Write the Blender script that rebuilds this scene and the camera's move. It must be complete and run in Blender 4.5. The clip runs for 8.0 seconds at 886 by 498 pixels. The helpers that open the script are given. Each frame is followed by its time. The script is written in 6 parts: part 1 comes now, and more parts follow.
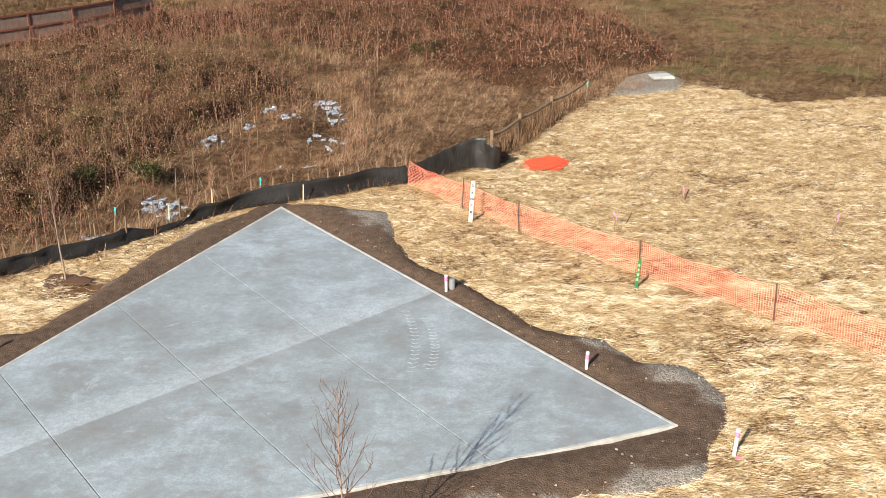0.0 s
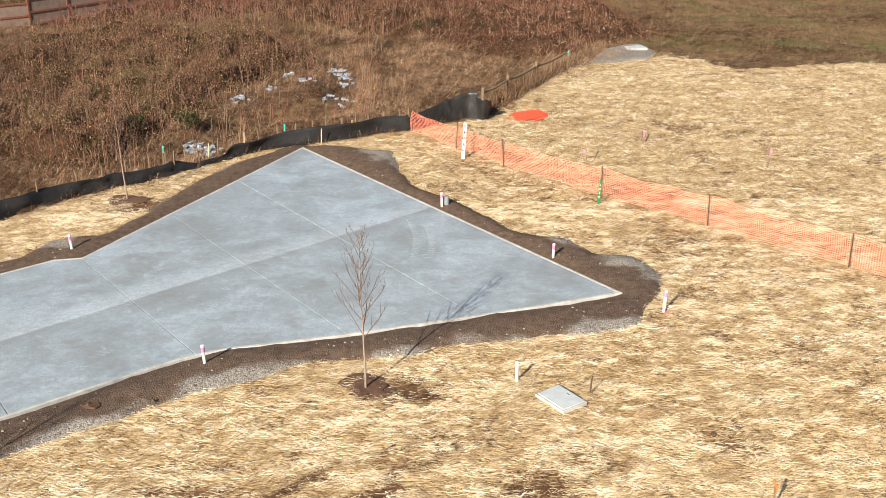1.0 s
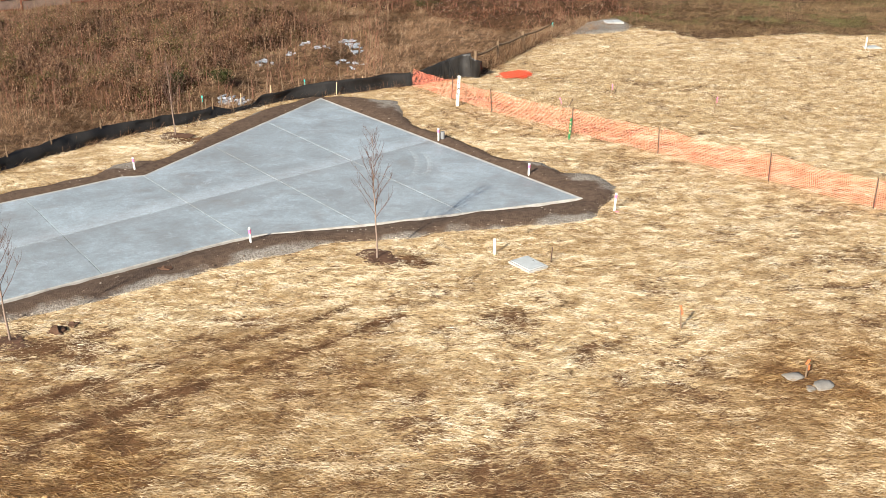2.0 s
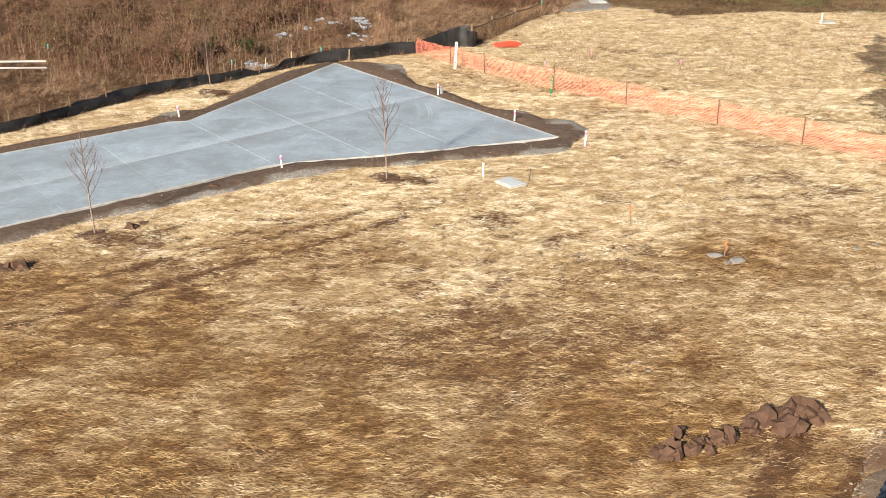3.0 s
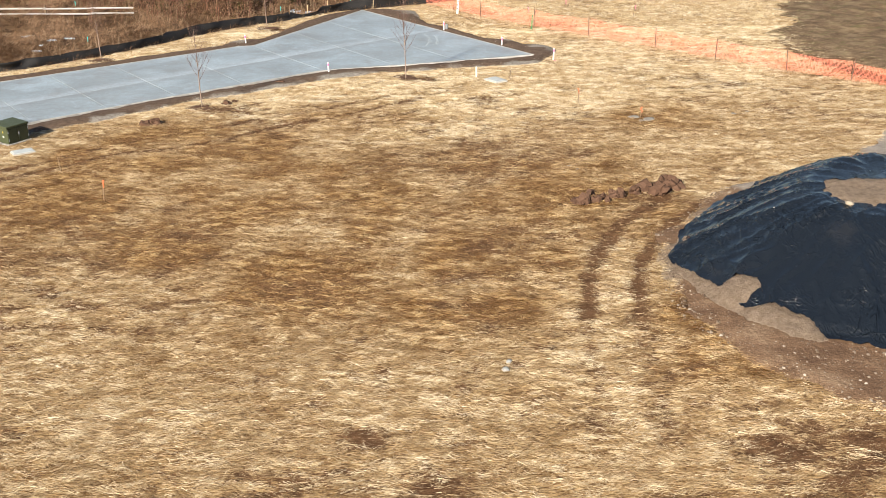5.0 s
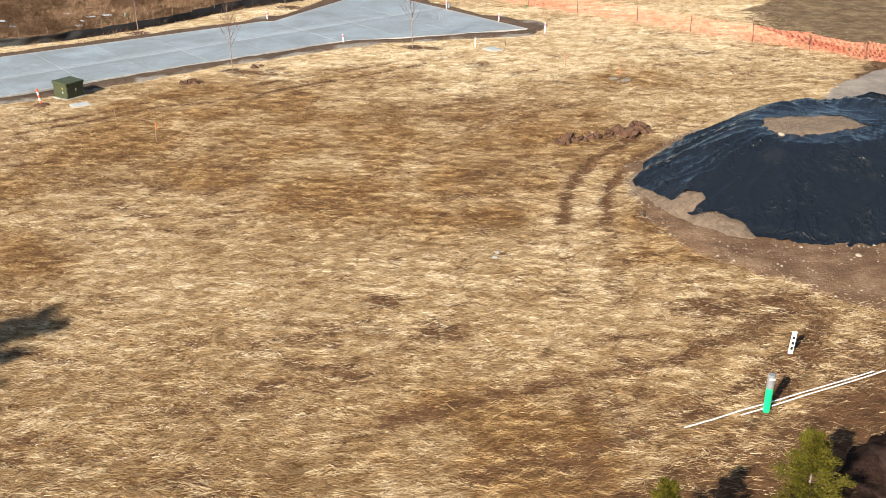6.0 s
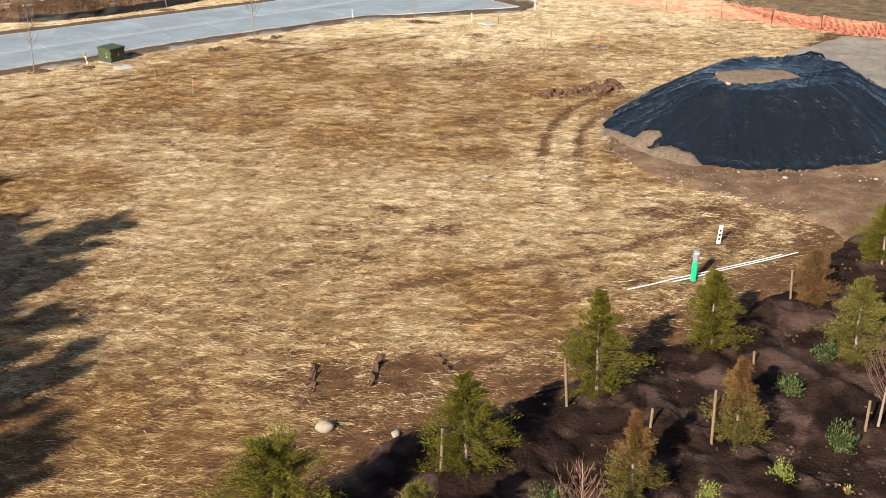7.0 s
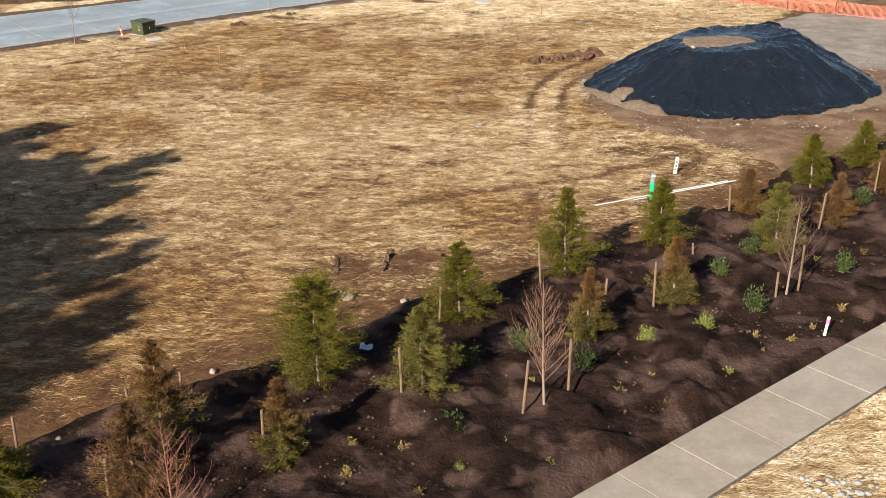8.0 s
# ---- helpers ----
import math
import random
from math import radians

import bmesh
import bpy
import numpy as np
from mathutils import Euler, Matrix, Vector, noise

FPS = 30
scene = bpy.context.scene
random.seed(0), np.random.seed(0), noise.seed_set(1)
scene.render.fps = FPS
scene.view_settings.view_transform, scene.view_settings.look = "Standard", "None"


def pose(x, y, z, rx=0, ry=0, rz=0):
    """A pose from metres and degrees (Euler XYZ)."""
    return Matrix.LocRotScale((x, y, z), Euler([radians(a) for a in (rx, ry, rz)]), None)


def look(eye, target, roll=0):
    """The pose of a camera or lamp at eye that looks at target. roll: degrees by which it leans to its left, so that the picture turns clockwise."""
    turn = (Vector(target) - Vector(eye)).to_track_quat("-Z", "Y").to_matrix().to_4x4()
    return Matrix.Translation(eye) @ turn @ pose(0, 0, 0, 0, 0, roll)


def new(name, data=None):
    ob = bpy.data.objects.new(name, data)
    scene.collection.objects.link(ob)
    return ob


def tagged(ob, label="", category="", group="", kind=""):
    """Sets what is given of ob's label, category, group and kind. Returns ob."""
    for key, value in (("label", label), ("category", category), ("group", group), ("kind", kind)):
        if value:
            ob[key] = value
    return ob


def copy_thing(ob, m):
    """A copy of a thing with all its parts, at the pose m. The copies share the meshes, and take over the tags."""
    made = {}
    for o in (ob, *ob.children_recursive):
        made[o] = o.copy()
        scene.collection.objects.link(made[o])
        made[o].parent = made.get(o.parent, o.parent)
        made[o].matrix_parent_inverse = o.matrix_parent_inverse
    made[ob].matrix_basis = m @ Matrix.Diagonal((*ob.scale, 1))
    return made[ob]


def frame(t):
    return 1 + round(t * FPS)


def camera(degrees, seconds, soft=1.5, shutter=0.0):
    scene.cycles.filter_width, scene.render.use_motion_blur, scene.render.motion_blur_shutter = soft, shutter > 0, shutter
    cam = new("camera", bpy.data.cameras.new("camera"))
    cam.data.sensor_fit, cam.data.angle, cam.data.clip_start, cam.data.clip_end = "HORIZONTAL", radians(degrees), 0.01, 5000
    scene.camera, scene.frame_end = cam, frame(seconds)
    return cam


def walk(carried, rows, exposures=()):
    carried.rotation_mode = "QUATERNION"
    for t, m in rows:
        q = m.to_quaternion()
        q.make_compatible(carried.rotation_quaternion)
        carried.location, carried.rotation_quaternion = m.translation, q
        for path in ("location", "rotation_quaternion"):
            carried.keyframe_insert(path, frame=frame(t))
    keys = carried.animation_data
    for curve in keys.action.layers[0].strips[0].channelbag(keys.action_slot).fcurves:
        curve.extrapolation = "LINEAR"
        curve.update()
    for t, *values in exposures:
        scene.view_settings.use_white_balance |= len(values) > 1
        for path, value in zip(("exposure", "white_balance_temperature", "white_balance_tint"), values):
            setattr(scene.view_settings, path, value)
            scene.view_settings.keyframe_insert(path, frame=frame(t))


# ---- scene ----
cam = camera(45.0, 8.0, 0.8)
# seconds, eye in metres, then yaw, pitch and roll in degrees
ROWS = [
    (0.0, 0.000, -4.429, 13.167, -0.253, -22.793, 0.604),
    (0.5, 0.051, -7.906, 13.191, -0.230, -22.778, 0.588),
    (1.0, 0.162, -11.656, 13.209, -0.149, -22.734, 0.577),
    (1.5, 0.287, -15.764, 13.218, -0.061, -22.705, 0.553),
    (3.0, 0.636, -27.615, 13.282, 0.208, -22.691, 0.588),
    (3.5, 0.697, -31.608, 13.328, 0.288, -22.720, 0.567),
    (4.0, 0.758, -35.737, 13.374, 0.385, -22.757, 0.551),
    (4.5, 0.839, -40.025, 13.420, 0.507, -22.779, 0.585),
    (6.0, 0.990, -51.288, 13.534, 0.789, -22.890, 0.519),
    (6.5, 1.091, -55.101, 13.570, 0.836, -22.934, 0.487),
    (7.0, 1.238, -58.875, 13.601, 0.892, -22.971, 0.471),
    (7.5, 1.358, -62.312, 13.613, 0.941, -23.007, 0.458),
    (8.0, 1.413, -65.834, 13.604, 0.948, -23.051, 0.436),
]
walk(cam, [(t, pose(x, y, z, 90 + pitch, roll, yaw)) for t, x, y, z, yaw, pitch, roll in ROWS],
     [(0.0, 1.06), (4.0, 1.06), (6.5, 1.04), (8.0, 0.99)])

# ---- world, sun, exposure ----
SUN_EL, SUN_AZ = 28.8, 209.9          # degrees; azimuth clockwise from +y
TO_SUN = Vector((math.sin(radians(SUN_AZ)) * math.cos(radians(SUN_EL)), math.cos(radians(SUN_AZ)) * math.cos(radians(SUN_EL)), math.sin(radians(SUN_EL))))
world = bpy.data.worlds.new("sky")
scene.world = world
world.use_nodes = True
wt = world.node_tree
sky = wt.nodes.new("ShaderNodeTexSky")
sky.sky_type = "NISHITA"
sky.sun_disc = False
sky.sun_elevation, sky.sun_rotation = radians(SUN_EL), radians(SUN_AZ)
wt.links.new(sky.outputs[0], wt.nodes["Background"].inputs[0])
wt.nodes["Background"].inputs[1].default_value = 0.06
lamp = bpy.data.lights.new("sun", "SUN")
lamp.energy, lamp.angle, lamp.color = 5.0, radians(0.55), (1.0, 0.91, 0.77)
sun = new("sun", lamp)
sun.matrix_world = look(TO_SUN * 80, (0, 0, 0))

# ---- material helpers ----


class Nodes:
    """A small writer for node materials."""

    def __init__(self, name, rough=0.8, spec=0.3):
        self.m = bpy.data.materials.new(name)
        self.m.use_nodes = True
        self.t = self.m.node_tree
        self.b = self.t.nodes["Principled BSDF"]
        self.b.inputs["Roughness"].default_value = rough
        self.b.inputs["Specular IOR Level"].default_value = spec
        self.pos = self.node("ShaderNodeTexCoord").outputs["Object"]

    def node(self, kind):
        return self.t.nodes.new(kind)

    def put(self, value, socket):
        if isinstance(value, bpy.types.NodeSocket):
            self.t.links.new(value, socket)
        else:
            socket.default_value = value

    def noise(self, scale, detail=4.0, rough=0.55, stretch=None, turn=0.0, distort=0.0):
        vec = self.pos
        if stretch:
            mp = self.node("ShaderNodeMapping")
            mp.inputs["Scale"].default_value = stretch
            mp.inputs["Rotation"].default_value = (0, 0, radians(turn))
            self.put(vec, mp.inputs[0])
            vec = mp.outputs[0]
        n = self.node("ShaderNodeTexNoise")
        self.put(vec, n.inputs["Vector"])
        n.inputs["Scale"].default_value, n.inputs["Detail"].default_value = scale, detail
        n.inputs["Roughness"].default_value, n.inputs["Distortion"].default_value = rough, distort
        return n.outputs[0]

    def cells(self, scale, feature="F1"):
        n = self.node("ShaderNodeTexVoronoi")
        n.feature = feature
        self.put(self.pos, n.inputs["Vector"])
        n.inputs["Scale"].default_value = scale
        return n

    def attr(self, name):
        n = self.node("ShaderNodeAttribute")
        n.attribute_name = name
        return n.outputs["Fac"]

    def island(self):
        return self.node("ShaderNodeNewGeometry").outputs["Random Per Island"]

    def random(self):
        return self.node("ShaderNodeObjectInfo").outputs["Random"]

    def math(self, op, a, b=0.0, c=0.0, clamp=False):
        n = self.node("ShaderNodeMath")
        n.operation, n.use_clamp = op, clamp
        for i, v in enumerate((a, b, c)):
            self.put(v, n.inputs[i])
        return n.outputs[0]

    def step(self, v, lo, hi, out0=0.0, out1=1.0):
        n = self.node("ShaderNodeMapRange")
        n.interpolation_type = "SMOOTHSTEP"
        for i, x in enumerate((v, lo, hi, out0, out1)):
            self.put(x, n.inputs[i])
        return n.outputs[0]

    def ramp(self, v, *stops):
        n = self.node("ShaderNodeValToRGB")
        el = n.color_ramp.elements
        while len(el) < len(stops):
            el.new(0.5)
        for e, (p, col) in zip(el, stops):
            e.position, e.color = p, (*col, 1)
        self.put(v, n.inputs[0])
        return n.outputs[0]

    def mix(self, f, a, b, how="MIX"):
        n = self.node("ShaderNodeMix")
        n.data_type, n.blend_type = "RGBA", how
        self.put(f, n.inputs[0])
        self.put((*a, 1) if isinstance(a, tuple) else a, n.inputs[6])
        self.put((*b, 1) if isinstance(b, tuple) else b, n.inputs[7])
        return n.outputs[2]

    def colour(self, c):
        self.put((*c, 1) if isinstance(c, tuple) else c, self.b.inputs["Base Color"])
        return self

    def bump(self, v, strength=0.5, dist=0.02):
        n = self.node("ShaderNodeBump")
        n.inputs["Strength"].default_value, n.inputs["Distance"].default_value = strength, dist
        self.put(v, n.inputs["Height"])
        self.put(n.outputs[0], self.b.inputs["Normal"])
        return self

    def rough(self, v):
        self.put(v, self.b.inputs["Roughness"])
        return self


def plain(name, c, rough=0.7, spec=0.3, vary=0.25, scale=9.0, metal=0.0, bump=0.2):
    """A paint or plastic with worn, uneven colour at two scales."""
    n = Nodes(name, rough, spec)
    v = n.noise(scale, 5)
    w = n.noise(scale * 9, 3)
    s = n.math("MULTIPLY_ADD", w, 0.35, n.math("MULTIPLY", v, 0.65))
    dark = tuple(x * (1 - vary) for x in c)
    lite = tuple(min(1, x * (1 + vary * 0.6)) for x in c)
    n.colour(n.ramp(s, (0.3, dark), (0.7, lite)))
    n.rough(n.step(v, 0.3, 0.7, rough - 0.08, min(1, rough + 0.1)))
    n.b.inputs["Metallic"].default_value = metal
    n.bump(w, bump, 0.004)
    return n.m


def leafy(name, *stops, rough=0.75, spec=0.12):
    n = Nodes(name, rough, spec)
    c = n.ramp(n.island(), *stops)
    tone = n.noise(0.9, 3)
    n.colour(n.mix(n.step(tone, 0.35, 0.7), c, n.mix(1.0, c, (0.72, 0.66, 0.6), "MULTIPLY")))
    return n.m


# ---- materials ----
n = Nodes("ground_soil_and_straw", 0.95, 0.1)
straw_in = n.math("MULTIPLY_ADD", n.math("SUBTRACT", n.noise(1.1, 5), 0.5), 1.6, n.attr("straw"))
grain = n.noise(4.0, 5, 0.65, (0.8, 0.7, 1.0), 4, 0.6)
fibre = n.noise(46.0, 3, 0.6, (0.13, 1.0, 1.0), 0, 0.25)
for turn in (28, -24, 62):
    fibre = n.math("MAXIMUM", fibre, n.noise(46.0, 2, 0.6, (0.13, 1.0, 1.0), turn, 0.25))
fine = n.step(fibre, 0.48, 0.70)
cover = n.math("MULTIPLY_ADD", n.attr("bare"), -0.62, n.math("MULTIPLY_ADD", fine, 0.30, n.math("MULTIPLY", grain, 0.85)))
soil = n.ramp(n.noise(2.2, 6), (0.3, (0.070, 0.036, 0.018)), (0.7, (0.165, 0.086, 0.042)))
mulch = n.ramp(n.math("MULTIPLY_ADD", n.attr("tone"), -0.45, n.noise(2.6, 6, 0.65, (0.8, 0.7, 1))), (0.05, (0.15, 0.08, 0.03)), (0.42, (0.44, 0.31, 0.16)), (0.68, (0.68, 0.55, 0.335)))
lot = n.mix(n.step(cover, 0.30, 0.56), soil, n.mix(fine, n.mix(1.0, mulch, (0.46, 0.39, 0.32), "MULTIPLY"), n.mix(1.0, mulch, (1.5, 1.45, 1.4), "MULTIPLY")))
dry = n.ramp(n.noise(2.6, 8, 0.7), (0.34, (0.038, 0.020, 0.012)), (0.5, (0.12, 0.070, 0.038)), (0.7, (0.25, 0.165, 0.09)))
green = n.mix(n.step(n.math("MULTIPLY", n.noise(0.25, 4), n.attr("field")), 0.46, 0.62, 0.0, 0.7), dry, n.ramp(n.noise(3.0, 5), (0.3, (0.10, 0.09, 0.035)), (0.7, (0.16, 0.16, 0.06))))
n.colour(n.mix(n.step(straw_in, -0.12, 0.12), green, lot))
n.bump(n.math("ADD", fine, n.math("MULTIPLY", grain, 2.0)), 0.6, 0.04)
M_GROUND = n.m

n = Nodes("straw", 0.55, 0.3)
pick = n.math("MULTIPLY_ADD", n.attr("tuft"), 0.66, n.math("MULTIPLY", n.island(), 0.34))
base = n.ramp(pick, (0.0, (0.19, 0.115, 0.052)), (0.2, (0.40, 0.288, 0.155)), (0.5, (0.62, 0.495, 0.31)), (1.0, (0.85, 0.77, 0.60)))
gold = n.ramp(pick, (0.0, (0.085, 0.042, 0.015)), (0.3, (0.17, 0.088, 0.030)), (0.7, (0.34, 0.195, 0.070)), (1.0, (0.64, 0.47, 0.235)))
n.colour(n.mix(n.attr("tone"), base, gold))
M_STRAW = n.m

n = Nodes("shoulder_dirt_and_gravel", 0.95, 0.15)
g = n.cells(26.0)
grey = n.ramp(g.outputs["Color"], (0.2, (0.135, 0.118, 0.10)), (0.8, (0.30, 0.272, 0.238)))
dirt = n.ramp(n.noise(5.0, 6, 0.6), (0.3, (0.066, 0.043, 0.030)), (0.7, (0.128, 0.088, 0.063)))
side = n.math("ADD", n.attr("away"), n.math("MULTIPLY", n.math("SUBTRACT", n.noise(0.55, 5), 0.5), 2.6))
n.colour(n.mix(n.step(side, 1.15, 1.6), dirt, grey))
n.bump(n.math("ADD", n.math("MULTIPLY", g.outputs["Distance"], -0.8), n.noise(16.0, 4)), 0.7, 0.03)
M_SHOULDER = n.m

n = Nodes("concrete_slab", 0.5, 0.6)
blot = n.noise(0.42, 7, 0.62, None, 0, 0.6)
wash = n.noise(1.6, 7, 0.70, (0.75, 1, 1), -41, 0.4)
fine = n.noise(34.0, 4)
c = n.ramp(n.math("MULTIPLY_ADD", blot, 0.6, n.math("MULTIPLY", wash, 0.4)), (0.36, (0.208, 0.236, 0.248)), (0.5, (0.300, 0.368, 0.412)), (0.62, (0.42, 0.520, 0.590)))
xyz = n.node("ShaderNodeSeparateXYZ")
n.put(n.pos, xyz.inputs[0])
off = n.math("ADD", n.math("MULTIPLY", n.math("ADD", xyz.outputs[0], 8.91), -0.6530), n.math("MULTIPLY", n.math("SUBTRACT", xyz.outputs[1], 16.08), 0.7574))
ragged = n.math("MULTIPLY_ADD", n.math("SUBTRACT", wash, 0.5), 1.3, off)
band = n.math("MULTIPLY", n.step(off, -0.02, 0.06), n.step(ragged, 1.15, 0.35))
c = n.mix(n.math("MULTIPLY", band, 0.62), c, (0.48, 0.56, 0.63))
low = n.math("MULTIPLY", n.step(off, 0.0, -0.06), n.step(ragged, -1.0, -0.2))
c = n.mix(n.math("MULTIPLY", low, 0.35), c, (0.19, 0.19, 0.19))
c = n.mix(n.step(n.random(), 0.0, 1.0, 0.0, 0.12), c, (0.24, 0.23, 0.22))
c = n.mix(n.step(n.noise(0.9, 6), 0.54, 0.70, 0.0, 0.34), c, (0.20, 0.175, 0.15))
c = n.mix(n.step(n.noise(0.7, 6, 0.7, None, 0, 1.2), 0.56, 0.68, 0.0, 0.6), c, (0.44, 0.53, 0.61))
mott = n.noise(5.5, 7, 0.72)
c = n.mix(n.step(mott, 0.40, 0.60, 0.30, 0.0), c, (0.17, 0.165, 0.16))
c = n.mix(n.step(n.noise(2.2, 7, 0.72, (0.3, 1, 1), 57), 0.55, 0.68, 0.0, 0.35), c, (0.17, 0.15, 0.135))
c = n.mix(n.step(n.noise(14.0, 5, 0.75), 0.44, 0.62, 0.28, 0.0), c, (0.19, 0.178, 0.165))
n.colour(n.mix(n.step(fine, 0.35, 0.65, 0.0, 0.3), c, (0.18, 0.17, 0.16)))
n.rough(n.step(wash, 0.3, 0.7, 0.32, 0.46))
n.bump(fine, 0.15, 0.004)
M_CONCRETE = n.m

n = Nodes("concrete_edge", 0.7, 0.3)
n.colour(n.ramp(n.noise(2.5, 6, 0.65), (0.3, (0.28, 0.265, 0.245)), (0.7, (0.50, 0.49, 0.465))))
n.bump(n.noise(30.0, 4), 0.4, 0.01)
M_EDGE = n.m
M_JOINT = plain("joint_filler", (0.15, 0.135, 0.12), 0.9, 0.1)

n = Nodes("sidewalk_concrete", 0.75, 0.3)
c = n.ramp(n.noise(1.1, 6, 0.6), (0.3, (0.255, 0.212, 0.168)), (0.7, (0.365, 0.314, 0.256)))
c = n.mix(n.step(n.noise(3.2, 5), 0.55, 0.75, 0.0, 0.5), c, (0.24, 0.18, 0.13))
c = n.mix(n.step(n.noise(9.0, 6, 0.75), 0.42, 0.60, 0.30, 0.0), c, (0.20, 0.165, 0.13))
n.colour(n.mix(n.math("MULTIPLY", n.random(), 0.18), c, (0.30, 0.29, 0.28)))
n.bump(n.noise(45.0, 4), 0.3, 0.006)
M_WALK = n.m

n = Nodes("planting_soil", 0.98, 0.05)
lump = n.noise(6.0, 6, 0.65)
c = n.ramp(n.noise(1.4, 5), (0.35, (0.012, 0.0068, 0.0054)), (0.65, (0.034, 0.0196, 0.0152)))
c = n.mix(n.step(n.noise(0.8, 4, 0.5), 0.48, 0.60, 0.0, 0.9), c, (0.078, 0.048, 0.039))
n.colour(n.mix(n.step(n.noise(26.0, 3), 0.66, 0.74, 0.0, 0.55), c, (0.11, 0.08, 0.062)))
n.bump(n.math("ADD", lump, n.math("MULTIPLY", n.noise(30.0, 4), 0.18)), 0.85, 0.10)
M_BED = n.m

n = Nodes("stockpile_sand_and_gravel", 0.95, 0.15)
g = n.cells(16.0)
c = n.ramp(n.noise(5.0, 8, 0.72), (0.3, (0.17, 0.118, 0.080)), (0.7, (0.36, 0.275, 0.205)))
pick = n.math("MULTIPLY", n.step(g.outputs["Distance"], 0.05, 0.22, 0.8, 0.0), n.step(n.noise(7.0, 3), 0.48, 0.6))
n.colour(n.mix(pick, c, n.ramp(g.outputs["Color"], (0.2, (0.22, 0.17, 0.13)), (0.8, (0.46, 0.40, 0.33)))))
n.bump(n.math("ADD", n.noise(9.0, 7, 0.7), n.math("MULTIPLY", n.noise(22.0, 5, 0.7), 1.6)), 1.0, 0.09)
M_SAND = n.m

n = Nodes("apron_mud", 0.9, 0.2)
g = n.cells(13.0)
c = n.ramp(n.noise(0.7, 7, 0.65), (0.32, (0.085, 0.046, 0.026)), (0.5, (0.175, 0.104, 0.060)), (0.68, (0.29, 0.195, 0.122)))
spot = n.math("MULTIPLY", n.step(g.outputs["Distance"], 0.10, 0.22, 1.0, 0.0), n.step(n.noise(1.7, 3), 0.42, 0.62))
grit = n.ramp(n.math("MULTIPLY_ADD", n.noise(16.0, 5, 0.75), 0.5, n.math("MULTIPLY", n.noise(0.6, 6, 0.7), 0.5)), (0.34, (0.10, 0.080, 0.066)), (0.60, (0.31, 0.272, 0.235)))
far_side = n.step(n.math("MULTIPLY_ADD", n.math("SUBTRACT", n.noise(0.45, 5, 0.6), 0.5), 1.8, n.attr("away")), 0.35, 0.65)
c = n.mix(n.step(n.noise(24.0, 4, 0.7), 0.36, 0.6, 0.55, 0.0), c, (0.06, 0.034, 0.022))
c = n.mix(far_side, c, grit)
n.colour(n.mix(spot, c, (0.40, 0.35, 0.29)))
n.bump(n.noise(8.0, 6), 0.8, 0.05)
M_MUD = n.m

n = Nodes("bare_earth_and_grass", 0.95, 0.1)
fibre = n.math("MAXIMUM", n.noise(30.0, 3, 0.6, (0.15, 1, 1), 10), n.noise(30.0, 3, 0.6, (0.15, 1, 1), -28))
c = n.ramp(n.noise(0.9, 7, 0.65), (0.34, (0.075, 0.046, 0.028)), (0.52, (0.145, 0.096, 0.058)), (0.68, (0.24, 0.175, 0.105)))
c = n.mix(n.step(n.noise(1.6, 4), 0.52, 0.66, 0.0, 0.5), c, (0.10, 0.095, 0.035))
n.colour(n.mix(n.step(fibre, 0.56, 0.70, 0.0, 0.75), c, (0.38, 0.29, 0.17)))
n.bump(n.math("ADD", n.noise(6.0, 6), fibre), 0.9, 0.05)
M_EARTH = n.m

n = Nodes("black_sheeting", 0.2, 0.32)
n.colour(n.mix(n.step(n.noise(0.8, 6), 0.55, 0.8, 0.0, 0.35), (0.009, 0.012, 0.017), (0.030, 0.030, 0.032)))
n.rough(n.step(n.noise(3.0, 5), 0.3, 0.7, 0.12, 0.28))
crease = n.noise(1.6, 4, 0.5, (1.0, 0.4, 1.0), 30, 1.6)
for turn in (38, -20):
    ridge = n.math("SUBTRACT", 1.0, n.math("ABSOLUTE", n.math("MULTIPLY_ADD", n.noise(1.1, 3, 0.55, (1.0, 0.28, 1.0), turn, 0.8), 4.0, -2.0)), 0.0, True)
    crease = n.math("MULTIPLY_ADD", n.math("MULTIPLY", n.math("POWER", ridge, 9.0), n.step(n.noise(0.6, 3), 0.46, 0.58)), 1.3, crease)
crinkle = n.math("SUBTRACT", 1.0, n.math("ABSOLUTE", n.math("MULTIPLY_ADD", n.noise(3.4, 3, 0.6, (1.0, 0.45, 1.0), 24, 1.4), 5.0, -2.5)), 0.0, True)
crinkle = n.math("MULTIPLY", n.math("POWER", crinkle, 5.0), n.step(n.noise(0.9, 4), 0.45, 0.62))
n.bump(n.math("ADD", n.math("MULTIPLY", crease, 0.45), n.math("MULTIPLY", crinkle, 0.42)), 0.65, 0.10)
M_SHEET = n.m

n = Nodes("silt_fabric", 0.62, 0.3)
n.colour(n.ramp(n.noise(1.2, 5), (0.3, (0.007, 0.0065, 0.007)), (0.75, (0.024, 0.022, 0.021))))
n.bump(n.noise(3.5, 5, 0.6, (1, 1, 0.35)), 0.6, 0.06)
M_SILT = n.m

n = Nodes("black_film", 0.38, 0.45)
n.colour(n.ramp(n.noise(1.4, 5), (0.3, (0.009, 0.0085, 0.009)), (0.75, (0.035, 0.033, 0.032))))
n.bump(n.noise(2.6, 5, 0.6, (1, 1, 0.3), 0, 0.8), 0.7, 0.08)
M_FILM = n.m

